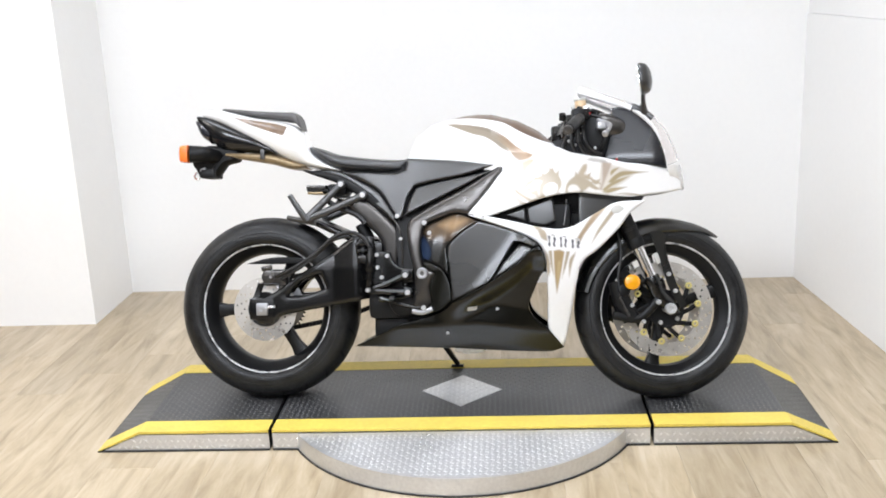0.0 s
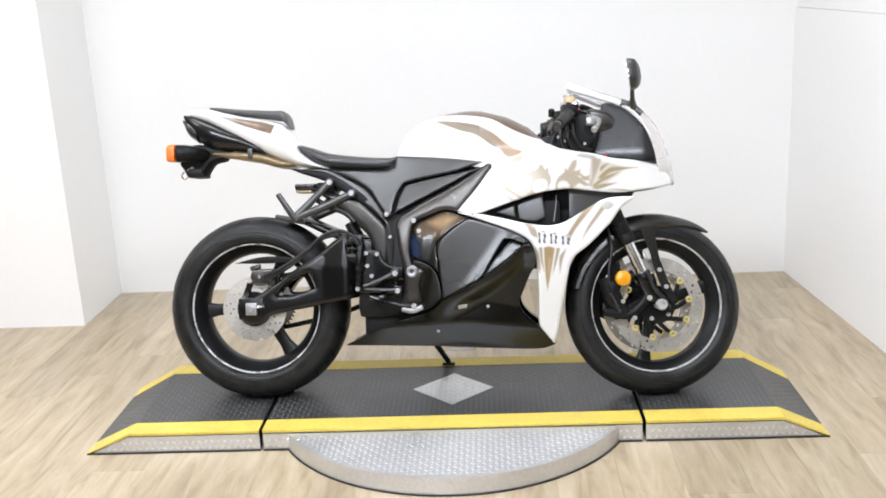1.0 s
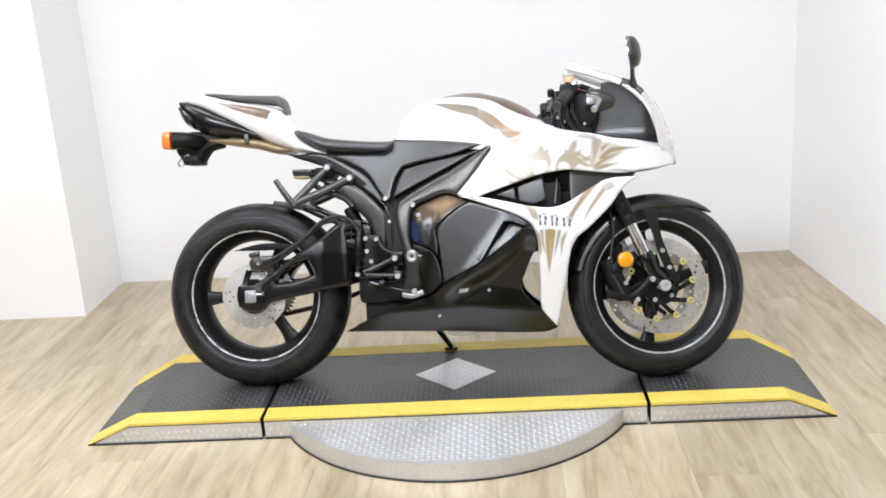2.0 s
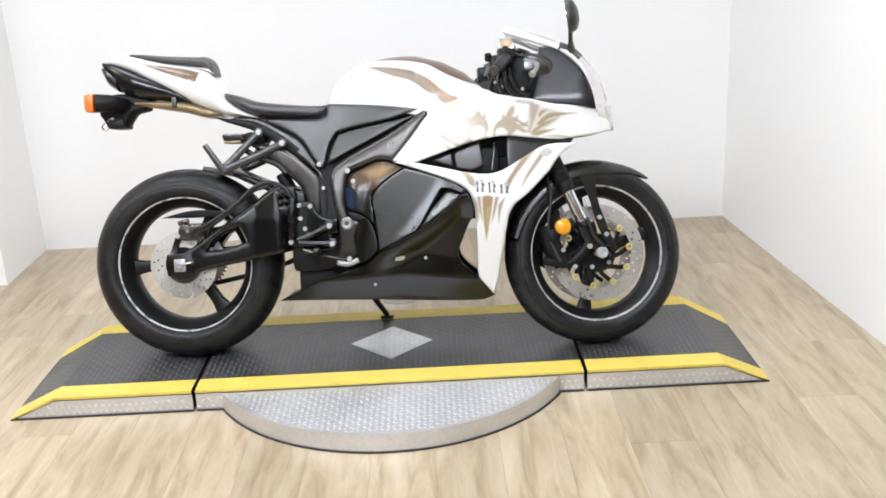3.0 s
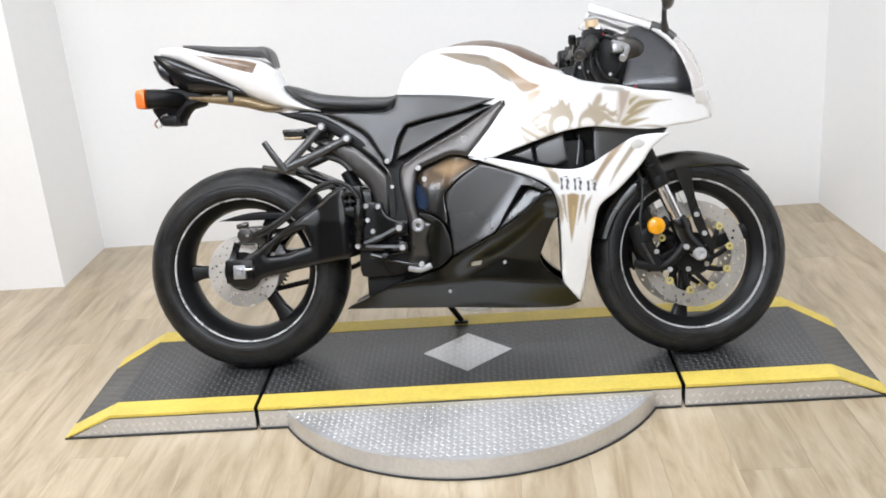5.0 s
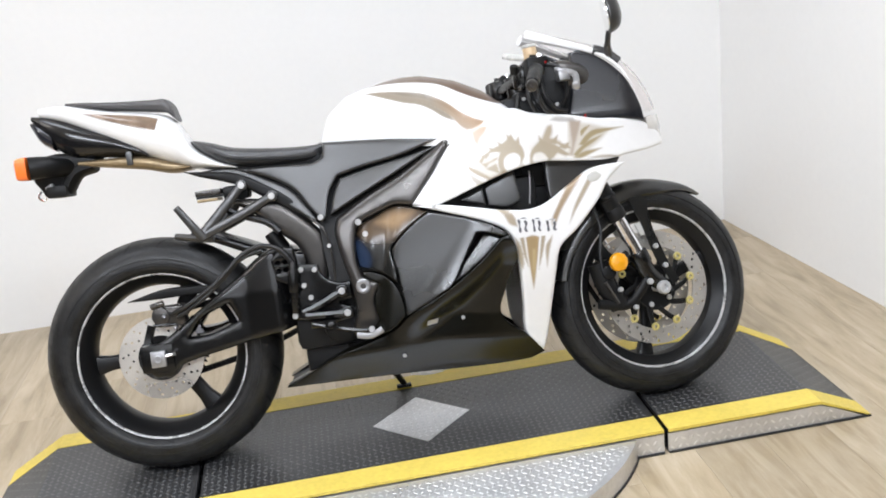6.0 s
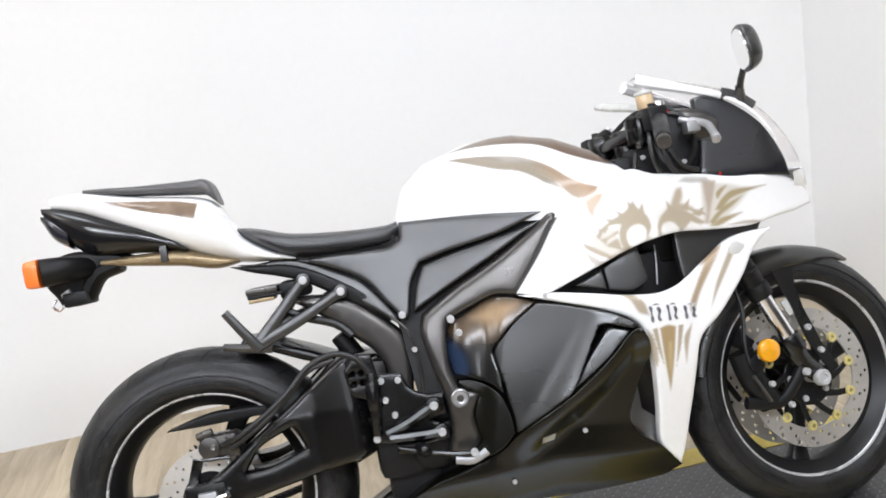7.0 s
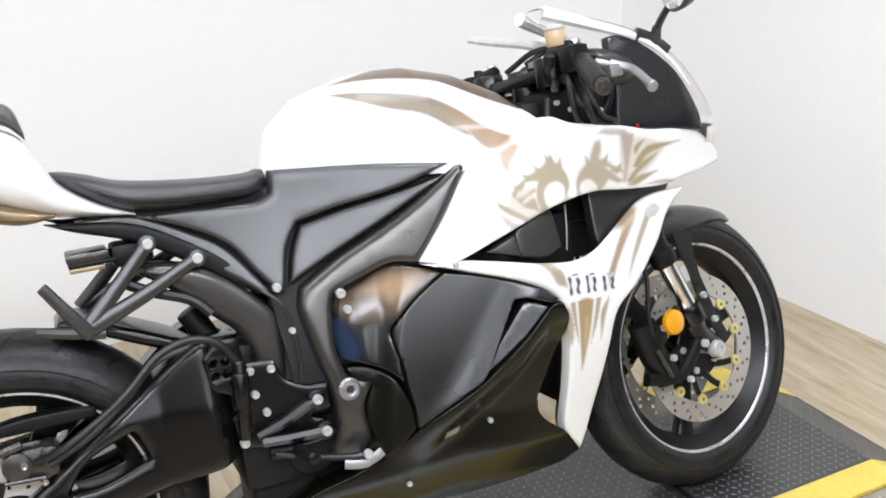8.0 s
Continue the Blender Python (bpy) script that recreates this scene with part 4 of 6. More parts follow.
stroke([(0.377, 0.747), (0.391, 0.739), (0.415, 0.729), (0.438, 0.71), (0.452, 0.699), (0.438, 0.697), (0.418, 0.707), (0.405, 0.698), (0.392, 0.688), (0.387, 0.701), (0.375, 0.714), (0.356, 0.713), (0.348, 0.698), (0.351, 0.685), (0.342, 0.69), (0.342, 0.709), (0.353, 0.728)], DUSK, 0.006)
stroke([(0.409, 0.74), (0.431, 0.732), (0.453, 0.72), (0.455, 0.714), (0.432, 0.722)], DUSK, 0.005)
stroke([(0.46, 0.788), (0.491, 0.783), (0.482, 0.757), (0.467, 0.722), (0.457, 0.696), (0.449, 0.697), (0.459, 0.724), (0.46, 0.76)], (0.4, 0.33, 0.27), 0.01)
stroke([(0.478, 0.721), (0.499, 0.743), (0.527, 0.756), (0.609, 0.753), (0.552, 0.746), (0.518, 0.738), (0.492, 0.72)], STRAW, 0.005)
stroke([(0.46, 0.698), (0.48, 0.714), (0.508, 0.729), (0.548, 0.74), (0.522, 0.724), (0.49, 0.708), (0.467, 0.69)], STRAW, 0.006)
stroke([(0.461, 0.689), (0.489, 0.702), (0.543, 0.706), (0.517, 0.697), (0.48, 0.686)], STRAW, 0.006)
stroke([(0.5, 0.684), (0.546, 0.686), (0.605, 0.674), (0.545, 0.68)], FAWN, 0.005)
stroke([(0.487, 0.756), (0.5, 0.765), (0.517, 0.769), (0.504, 0.758), (0.487, 0.741)], STRAW, 0.004)
stroke([(0.409, 0.795), (0.426, 0.801), (0.474, 0.794), (0.478, 0.783), (0.436, 0.787)], (0.3, 0.27, 0.24), 0.008, strength=0.7)
stroke([(0.313, 0.689), (0.296, 0.682), (0.28, 0.674), (0.322, 0.677), (0.321, 0.694)], FAWN, 0.006, strength=0.7)
stroke([(0.279, 0.746), (0.26, 0.76), (0.27, 0.74)], DUSK, 0.004)
stroke([(0.262, 0.739), (0.233, 0.746), (0.25, 0.73)], DUSK, 0.004)
stroke([(0.239, 0.726), (0.21, 0.729), (0.228, 0.717)], DUSK, 0.004)
stroke([(0.309, 0.75), (0.321, 0.766), (0.321, 0.739)], DUSK, 0.004)
stroke([(0.401, 0.737), (0.425, 0.755), (0.416, 0.73)], DUSK, 0.004)
stroke([(0.385, 0.741), (0.373, 0.759), (0.372, 0.734)], DUSK, 0.004)
stroke([(0.421, 0.723), (0.455, 0.732), (0.441, 0.713)], DUSK, 0.004)
stroke([(0.29, 0.75), (0.289, 0.777), (0.303, 0.755)], DUSK, 0.004)
stroke([(0.300, 0.503), (0.318, 0.506), (0.335, 0.500), (0.326, 0.45), (0.317, 0.403), (0.309, 0.362), (0.304, 0.413), (0.301, 0.459)], (0.36, 0.26, 0.14), 0.005)
stroke([(0.314, 0.47), (0.322, 0.47), (0.318, 0.43), (0.311, 0.385), (0.310, 0.43)], (0.5, 0.4, 0.22), 0.006, strength=0.7)
stroke([(0.284, 0.503), (0.295, 0.505), (0.297, 0.46), (0.300, 0.420), (0.291, 0.455)], DUSK, 0.004)
stroke([(0.341, 0.501), (0.352, 0.500), (0.340, 0.455), (0.326, 0.415), (0.333, 0.46)], DUSK, 0.004)
stroke([(0.372, 0.500), (0.358, 0.458), (0.349, 0.415), (0.350, 0.472)], FAWN, 0.005)
stroke([(0.272, 0.508), (0.275, 0.462), (0.281, 0.419), (0.288, 0.435), (0.284, 0.485)], FAWN, 0.006)
stroke([(0.452, 0.643), (0.476, 0.644), (0.443, 0.608), (0.401, 0.557), (0.377, 0.514), (0.374, 0.538), (0.400, 0.581), (0.42, 0.61)], (0.36, 0.27, 0.18), 0.008)
stroke([(0.50, 0.645), (0.515, 0.645), (0.48, 0.60), (0.44, 0.55), (0.42, 0.52), (0.44, 0.565), (0.475, 0.615)], FAWN, 0.006)
stroke([(0.231, 0.586), (0.256, 0.583), (0.276, 0.563), (0.282, 0.534), (0.262, 0.543), (0.25, 0.566)], FAWN, 0.008)

POD_REFLECTIONS = []  # bronze and blue reflections, painted into the black fairing corner's colour
stroke([(-0.13, 0.575), (-0.08, 0.602), (-0.03, 0.622), (0.03, 0.612), (0.05, 0.602), (0.0, 0.575), (-0.04, 0.545), (-0.1, 0.548)], (0.12, 0.078, 0.045), 0.035, strength=0.75, onto=POD_REFLECTIONS)
stroke([(-0.075, 0.592), (-0.03, 0.612), (0.02, 0.607), (-0.005, 0.585), (-0.035, 0.572)], (0.34, 0.225, 0.125), 0.03, strength=0.8, onto=POD_REFLECTIONS)
stroke([(-0.142, 0.552), (-0.124, 0.548), (-0.106, 0.52), (-0.103, 0.492), (-0.112, 0.474), (-0.14, 0.478)], (0.016, 0.029, 0.062), 0.024, onto=POD_REFLECTIONS)

# ---- bodywork ----
SIDE_COVER = [(-0.187, 0.819), (-0.023, 0.805), (0.112, 0.786), (0.013, 0.757), (-0.097, 0.739), (-0.16, 0.725), (-0.186, 0.685), (-0.203, 0.623), (-0.214, 0.612), (-0.245, 0.654), (-0.279, 0.705), (-0.335, 0.742), (-0.419, 0.778), (-0.338, 0.778), (-0.224, 0.77), (-0.194, 0.78)]
SIDE_INLAY = [(0.104, 0.769), (0.035, 0.754), (-0.088, 0.733), (-0.155, 0.718), (-0.176, 0.679), (-0.192, 0.626), (-0.105, 0.668), (0.013, 0.723)]
SPAR = [(0.126, 0.786), (0.142, 0.78), (0.138, 0.766), (0.084, 0.693), (0.024, 0.622), (-0.022, 0.63), (-0.068, 0.616), (-0.125, 0.595), (-0.135, 0.56), (-0.139, 0.498), (-0.129, 0.454), (-0.087, 0.436), (-0.107, 0.392), (-0.1, 0.338), (-0.124, 0.293), (-0.178, 0.302), (-0.16, 0.375), (-0.161, 0.437), (-0.175, 0.499), (-0.187, 0.578), (-0.177, 0.615), (-0.105, 0.658), (0.013, 0.716)]
MID = [(0.06, 0.602), (0.118, 0.586), (0.204, 0.553), (0.252, 0.523), (0.236, 0.517), (0.194, 0.534), (0.172, 0.534), (0.127, 0.462), (0.094, 0.411), (0.062, 0.391), (0.004, 0.362), (-0.03, 0.346), (-0.031, 0.38), (-0.036, 0.42), (-0.04, 0.46), (-0.046, 0.498), (-0.044, 0.521), (-0.008, 0.557), (0.02, 0.578)]
LOWER_COVER = [(-0.132, 0.468), (-0.105, 0.466), (-0.07, 0.449), (-0.048, 0.422), (-0.035, 0.378), (-0.034, 0.346), (-0.065, 0.318), (-0.115, 0.298), (-0.128, 0.31), (-0.102, 0.338), (-0.108, 0.392), (-0.09, 0.432), (-0.12, 0.452)]
BELLY = [(-0.371, 0.185), (-0.291, 0.223), (-0.214, 0.26), (-0.139, 0.28), (-0.065, 0.31), (-0.028, 0.34), (0.004, 0.358), (0.062, 0.387), (0.096, 0.406), (0.118, 0.42), (0.178, 0.462), (0.234, 0.512), (0.254, 0.517), (0.268, 0.488), (0.273, 0.45), (0.256, 0.42), (0.234, 0.37), (0.218, 0.325), (0.225, 0.295), (0.25, 0.266), (0.281, 0.242), (0.333, 0.178), (0.288, 0.164), (0.109, 0.173), (-0.034, 0.181)]
COWL = [(0.307, 0.839), (0.224, 0.807), (0.146, 0.771), (0.084, 0.695), (0.024, 0.627), (0.066, 0.614), (0.098, 0.619), (0.197, 0.651), (0.288, 0.678), (0.377, 0.69), (0.454, 0.682), (0.55, 0.674), (0.62, 0.681), (0.673, 0.686), (0.72, 0.696), (0.714, 0.721), (0.673, 0.758), (0.62, 0.776), (0.533, 0.785), (0.464, 0.802), (0.361, 0.821)]
WING = [(0.024, 0.623), (0.101, 0.596), (0.187, 0.564), (0.247, 0.532), (0.267, 0.502), (0.277, 0.441), (0.28, 0.334), (0.283, 0.24), (0.329, 0.182), (0.342, 0.22), (0.359, 0.313), (0.375, 0.404), (0.392, 0.465), (0.444, 0.507), (0.514, 0.575), (0.55, 0.622), (0.603, 0.661), (0.532, 0.66), (0.489, 0.651), (0.437, 0.622), (0.367, 0.583), (0.316, 0.573), (0.247, 0.582), (0.179, 0.598), (0.101, 0.615), (0.066, 0.617)]
SUBCOVER = [(-0.513, 0.786), (-0.43, 0.784), (-0.335, 0.737), (-0.283, 0.7), (-0.225, 0.619), (-0.232, 0.609), (-0.282, 0.651), (-0.357, 0.707), (-0.43, 0.75)]



def crease(x):
    """The height of the sharp edge under the middle fairing."""
    return np.interp(x, [-0.03, 0.004, 0.062, 0.118, 0.178, 0.234], [0.345, 0.36, 0.389, 0.422, 0.463, 0.513])


def mid_flank(x, z):
    """The middle fairing, nearly flat: it swells towards the slanted vent and turns in at its back."""
    d = (x - 0.095) * 0.75 - (z - 0.43) * 0.66
    rear = np.clip((-0.035 - x - 0.25 * (0.5 - z)) / 0.04, 0, 1)
    swell = np.clip((d + 0.05) / 0.06, 0, 1)
    flat = 0.212 + 0.17 * (x - 0.06) - 0.15 * (z - 0.5)
    return 0.3 * flank(x, z) + 0.7 * flat + 0.013 * swell * swell - 0.016 * rear * rear * (3 - 2 * rear)


def blade_flank(x, z):
    """The vent's blade: it starts below the swelling and rises to the crease."""
    d = (x - 0.095) * 0.75 - (z - 0.43) * 0.66
    flat = 0.212 + 0.17 * (x - 0.06) - 0.15 * (z - 0.5)
    return 0.3 * flank(x, z) + 0.7 * flat - 0.001 + 0.3 * (d - 0.005)


def pod_flank(x, z):
    """The rear corner of the fairing: upright below, tilted back above an edge, rounded at its back."""
    back = np.clip((-0.085 - x) / 0.05, 0, 1)
    q = z - 0.548 - 0.25 * (x + 0.1)
    return mid_flank(x, z) + 0.006 - 0.16 * (q + np.sqrt(q * q + 0.0006)) - 0.02 * back * back


def belly_flank(x, z):
    """The belly pan: it tucks in below the fairing's crease, swells again, and turns under along a lower edge."""
    r = np.interp(x, [-0.24, 0.05, 0.27], [0.25, 0.268, 0.238])
    low = flank(x, z) + 0.3 * np.clip(0.07 - np.sqrt((z - r) ** 2 + 0.00002), 0, 1) * np.clip((x + 0.37) / 0.15, 0, 1)
    w = np.clip((crease(x) - z) / 0.085, 0, 1)
    w = 1 - (1 - w * w * (3 - 2 * w)) * np.clip((x + 0.1) / 0.1, 0, 1)
    return w * low + (1 - w) * (mid_flank(x, np.minimum(z, crease(x))) + 0.006)


panel("side_cover", SIDE_COVER, SATIN, bike, "satin black side cover below the seat", off=0.0, roll=0.009, depth=0.03)
panel("cover_inlay", SIDE_INLAY, SATIN, bike, off=-0.003, roll=0.007, depth=0.03)
panel("frame_spar", SPAR, GRAPHITE, bike, "dark graphite twin-spar frame", off=-0.006, roll=0.016, depth=0.05)
panel("middle_fairing", MID, FAIRBLACK, bike, "satin black middle fairing with a slanted vent", surf=mid_flank, off=0.004, roll=0.003, depth=0.05, grid=0.008)
panel("lower_cover", LOWER_COVER, OLIVE, bike, "black cover behind the middle fairing", surf=mid_flank, off=-0.001, roll=0.003, depth=0.03, grid=0.01)
POD = [(-0.134, 0.482), (-0.138, 0.52), (-0.136, 0.56), (-0.125, 0.588), (-0.078, 0.606), (-0.024, 0.627), (0.03, 0.614), (0.056, 0.603), (0.016, 0.578), (-0.012, 0.558), (-0.047, 0.524), (-0.049, 0.498), (-0.043, 0.462), (-0.042, 0.43), (-0.068, 0.455), (-0.105, 0.473)]
for ob in panel("fairing_pod", POD, REFLECTPAINT, bike, "raised black fairing corner with painted bronze and blue reflections", surf=pod_flank, off=0.002, roll=0.004, depth=0.04, grid=0.005, every=True):
    airbrush_mesh(ob, POD_REFLECTIONS, (0.006, 0.0062, 0.0056))
panel("vent_blade", [(0.192, 0.527), (0.232, 0.513), (0.178, 0.464), (0.118, 0.423), (0.097, 0.411), (0.13, 0.457)], FAIRBLACK, bike, "satin black blade of the slanted vent", surf=blade_flank, off=0.0, roll=0.003, depth=0.05, grid=0.01, straight=True)
panel("belly_pan", BELLY, OLIVE, bike, "gloss olive-black belly pan", surf=belly_flank, off=-0.002, roll=0.002, depth=0.06, grid=0.009)
panel("upper_cowl", COWL, PAINTED, bike, "white upper fairing with taupe airbrush flourishes", off=0.006, roll=0.008, depth=0.03, grid=0.004)
panel("side_wing", WING, PAINTED, bike, "white side fairing arm with a dark emblem", off=0.012, roll=0.01, depth=0.02, grid=0.004)
panel("subframe_cover", SUBCOVER, SATIN, bike, off=-0.006, roll=0.008, depth=0.03)

# made-up black sheet that keeps the gaps between the covers dark
panel("frame_backing", [(-0.46, 0.787), (-0.38, 0.789), (-0.3, 0.787), (-0.19, 0.79), (0.0, 0.785), (0.12, 0.765), (0.03, 0.63), (-0.06, 0.6), (-0.13, 0.56), (-0.15, 0.44), (-0.215, 0.44), (-0.222, 0.54), (-0.235, 0.625), (-0.33, 0.715)], MATTBLACK, bike, "black filler sheet added behind the frame to darken its gaps", off=-0.032, roll=0.0, depth=0.01, grid=0.03)

# engine block and dark inner parts that fill the machine
part("engine", join(box(-0.20, 0.20, -0.10, 0.10, 0.2, 0.60, 0.03), box(-0.15, 0.10, -0.13, 0.13, 0.27, 0.5, 0.03)), MATTBLACK, bike, "black engine block")
part("clutch_cover", join(box(-0.325, -0.11, -0.115, 0.115, 0.275, 0.385, 0.025), rod((-0.2, -0.1, 0.335), (-0.2, -0.128, 0.335), 0.05, n=28, bevel=0.006)), MATTBLACK, bike, "black engine side cover")
part("sump", box(-0.31, -0.1, -0.085, 0.085, 0.195, 0.30, 0.02), MATTBLACK, bike, "black engine sump")
part("air_box", box(-0.08, 0.34, -0.09, 0.09, 0.58, 0.79, 0.03), MATTBLACK, bike, "black air box")
part("radiator", box(0.315, 0.345, -0.11, 0.11, 0.27, 0.66, 0.005), MATTBLACK, bike, "black radiator")
part("head_stock", join(box(0.33, 0.52, -0.085, 0.085, 0.62, 0.78, 0.03), box(0.35, 0.46, -0.07, 0.07, 0.55, 0.66, 0.02)), MATTBLACK, bike, "black steering head")


# fuel tank
def tank_top(x):
    return np.interp(x, [-0.195, -0.185, -0.165, -0.11, -0.012, 0.05, 0.10, 0.186, 0.258, 0.305, 0.325], [0.815, 0.845, 0.89, 0.935, 0.963, 0.968, 0.966, 0.943, 0.905, 0.862, 0.84])


def tank_low(x):
    return np.interp(x, [-0.195, -0.02, 0.13, 0.22, 0.325], [0.80, 0.785, 0.765, 0.795, 0.82])


def tank_wide(x):
    return np.interp(x, [-0.195, -0.15, -0.05, 0.1, 0.22, 0.305, 0.325], [0.035, 0.065, 0.115, 0.16, 0.168, 0.15, 0.14])


def tank_flank(x, z):
    s = np.clip((z - tank_low(x)) / (tank_top(x) - tank_low(x) + 1e-6), 0, 0.999)
    return tank_wide(x) * (1 - s ** 2.6) ** (1 / 2.2)


def tank_bm():
    rings = []
    for x in np.linspace(-0.195, 0.325, 150):
        zt, zl, w = float(tank_top(x)), float(tank_low(x)), float(tank_wide(x))
        sec = []
        for k in range(121):
            a = math.pi * k / 120
            c, s = math.cos(a), math.sin(a)
            y = w * math.copysign(abs(c) ** (2 / 2.2), c)
            sec.append(Vector((x, y, zl + (zt - zl) * s ** (2 / 2.6))))
        rings.append(sec)
    return loft(rings)


tank = airbrush_mesh(part("fuel_tank", tank_bm(), PAINTED, bike, "white rounded fuel tank with bronze flashes"))


# seat and tail
def shell(stations, n=28, e=2.4):
    """A closed shell along x: (x, low, high, half width)."""
    rings = []
    for x, lo, hi, w in stations:
        sec = []
        for k in range(n):
            a = 2 * math.pi * k / n
            c, s = math.cos(a), math.sin(a)
            sec.append(Vector((x, w * math.copysign(abs(c) ** (2 / e), c), (lo + hi) / 2 + (hi - lo) / 2 * math.copysign(abs(s) ** (2 / e), s))))
        rings.append(sec)
    return loft(rings)


def fine(stations, k=5):
    """More stations, smoothly between those given."""
    out = []
    xs = np.array([s[0] for s in stations])
    t = np.arange(len(xs))
    tt = np.linspace(0, len(xs) - 1, k * (len(xs) - 1) + 1)
    cols = []
    for c in range(4):
        y = np.array([s[c] for s in stations])
        m = np.gradient(y)
        v = []
        for q in tt:
            i = min(int(q), len(xs) - 2)
            s = q - i
            v.append((2 * s ** 3 - 3 * s ** 2 + 1) * y[i] + (s ** 3 - 2 * s ** 2 + s) * m[i] + (3 * s ** 2 - 2 * s ** 3) * y[i + 1] + (s ** 3 - s ** 2) * m[i + 1])
        cols.append(v)
    return list(zip(*cols))


SEAT = fine([(-0.541, 0.866, 0.871, 0.02), (-0.515, 0.842, 0.868, 0.072), (-0.48, 0.815, 0.858, 0.092), (-0.42, 0.785, 0.838, 0.101), (-0.31, 0.776, 0.823, 0.093), (-0.22, 0.771, 0.818, 0.072), (-0.19, 0.781, 0.823, 0.05)])
TAIL = fine([(-0.922, 0.985, 1.008, 0.015), (-0.849, 0.957, 1.007, 0.045), (-0.723, 0.884, 0.977, 0.075), (-0.62, 0.828, 0.957, 0.092), (-0.575, 0.808, 0.938, 0.098), (-0.552, 0.8, 0.9, 0.1), (-0.53, 0.794, 0.86, 0.1), (-0.505, 0.79, 0.836, 0.1), (-0.467, 0.786, 0.81, 0.098), (-0.418, 0.781, 0.786, 0.09)])
part("seat", shell(SEAT, e=3), SEATING, bike, "black vinyl rider seat")
tail = part("tail_fairing", shell(TAIL, e=2.6), WHITE, bike, "white tapered tail fairing with a bronze flash")
part("pillion_pad", shell(fine([(-0.849, 1.002, 1.014, 0.015), (-0.80, 0.992, 1.009, 0.04), (-0.72, 0.978, 1.0, 0.05), (-0.62, 0.962, 0.993, 0.056), (-0.59, 0.956, 0.992, 0.058), (-0.572, 0.94, 0.978, 0.055), (-0.562, 0.928, 0.942, 0.045)]), e=3), PADGREY, bike, "grey pillion pad on the tail")


def tail_flank(x, z):
    xs = [s[0] for s in TAIL]
    lo, hi, w = (np.interp(x, xs, [s[k] for s in TAIL]) for k in (1, 2, 3))
    s = np.clip(np.abs(z - (lo + hi) / 2) / ((hi - lo) / 2 + 1e-6), 0, 0.98)
    return w * (1 - s ** 2.6) ** (1 / 2.6)


# ---- tail end ----
lamp_body = part("tail_lamp_housing", shell(fine([(-0.944, 0.976, 0.99, 0.012), (-0.905, 0.915, 0.984, 0.036), (-0.85, 0.868, 0.966, 0.058), (-0.79, 0.86, 0.94, 0.068), (-0.725, 0.853, 0.912, 0.074), (-0.668, 0.846, 0.875, 0.074), (-0.645, 0.84, 0.85, 0.07)]), e=2.8), GLOSSBLACK, bike, "gloss black tail lamp housing")
part("tail_lens", shell(fine([(-0.949, 0.962, 0.974, 0.008), (-0.925, 0.916, 0.966, 0.03), (-0.89, 0.89, 0.94, 0.045)]), e=2.6), SMOKED, lamp_body, "smoked grey tail lens")
part("undertray", shell(fine([(-0.834, 0.843, 0.856, 0.04), (-0.727, 0.823, 0.853, 0.068), (-0.66, 0.810, 0.848, 0.074), (-0.594, 0.792, 0.826, 0.078), (-0.54, 0.797, 0.806, 0.078)]), e=3), TANCHROME, bike, "shiny bronze undertray below the tail")
part("undertray_clip", box(-0.70, -0.684, -0.078, -0.06, 0.826, 0.862, 0.003), SATIN, bike)
holder = part("plate_holder", join(tube([(-0.80, 0, 0.845), (-0.85, 0, 0.83), (-0.885, 0, 0.785)], 0.022, 10, flat=1.8), box(-0.925, -0.872, -0.05, 0.05, 0.768, 0.80, 0.008),
              pressing([(-0.94, 0.874), (-0.888, 0.884), (-0.82, 0.872), (-0.76, 0.85), (-0.832, 0.838), (-0.858, 0.818), (-0.872, 0.786), (-0.903, 0.767), (-0.935, 0.775), (-0.945, 0.797), (-0.958, 0.818), (-0.958, 0.852)], lambda x, z: 0.032 + 0 * x, 0, 0.012, 0.064)), MATTBLACK, bike, "black plate and signal bracket")
part("bulb_clip", tube([(-0.942, -0.03, 0.79), (-0.95, -0.036, 0.776), (-0.938, -0.038, 0.764), (-0.928, -0.036, 0.772)], 0.003, 6), CHROME, holder, "bright wire clip")
part("plate_lamp", rod((-0.925, -0.035, 0.79), (-0.905, -0.035, 0.80), 0.01, n=10, bevel=0.002), ALUMINIUM, holder)
for s in (1, -1):
    sig = part("turn_signal", tube([(-0.868, -s * 0.02, 0.845), (-0.885, -s * 0.05, 0.847), (-0.905, -s * 0.085, 0.85), (-0.942, -s * 0.1, 0.85)], 0.024, 12, flat=1.1, taper=0.03), MATTBLACK, bike, "black turn signal on a short stalk")
    part("lens", shell(fine([(-0.972, 0.828, 0.872, 0.018), (-0.967, 0.822, 0.878, 0.026), (-0.952, 0.82, 0.88, 0.029), (-0.941, 0.82, 0.88, 0.029)]), e=4.5), ORANGE, sig, "orange turn signal lens", Matrix.Translation((0, -s * 0.1, 0)))

# ---- subframe, rear sets, shock, exhaust ----
RAIL = [(-0.56, 0.79), (-0.424, 0.768), (-0.31, 0.70), (-0.228, 0.632), (-0.243, 0.612), (-0.33, 0.675), (-0.42, 0.735), (-0.52, 0.772)]
panel("seat_rail", RAIL, MATTBLACK, bike, "black seat rail", surf=lambda x, z: 0.092 + 0.1 * np.clip(x + 0.35, 0, 0.2), roll=0.008, depth=0.03)
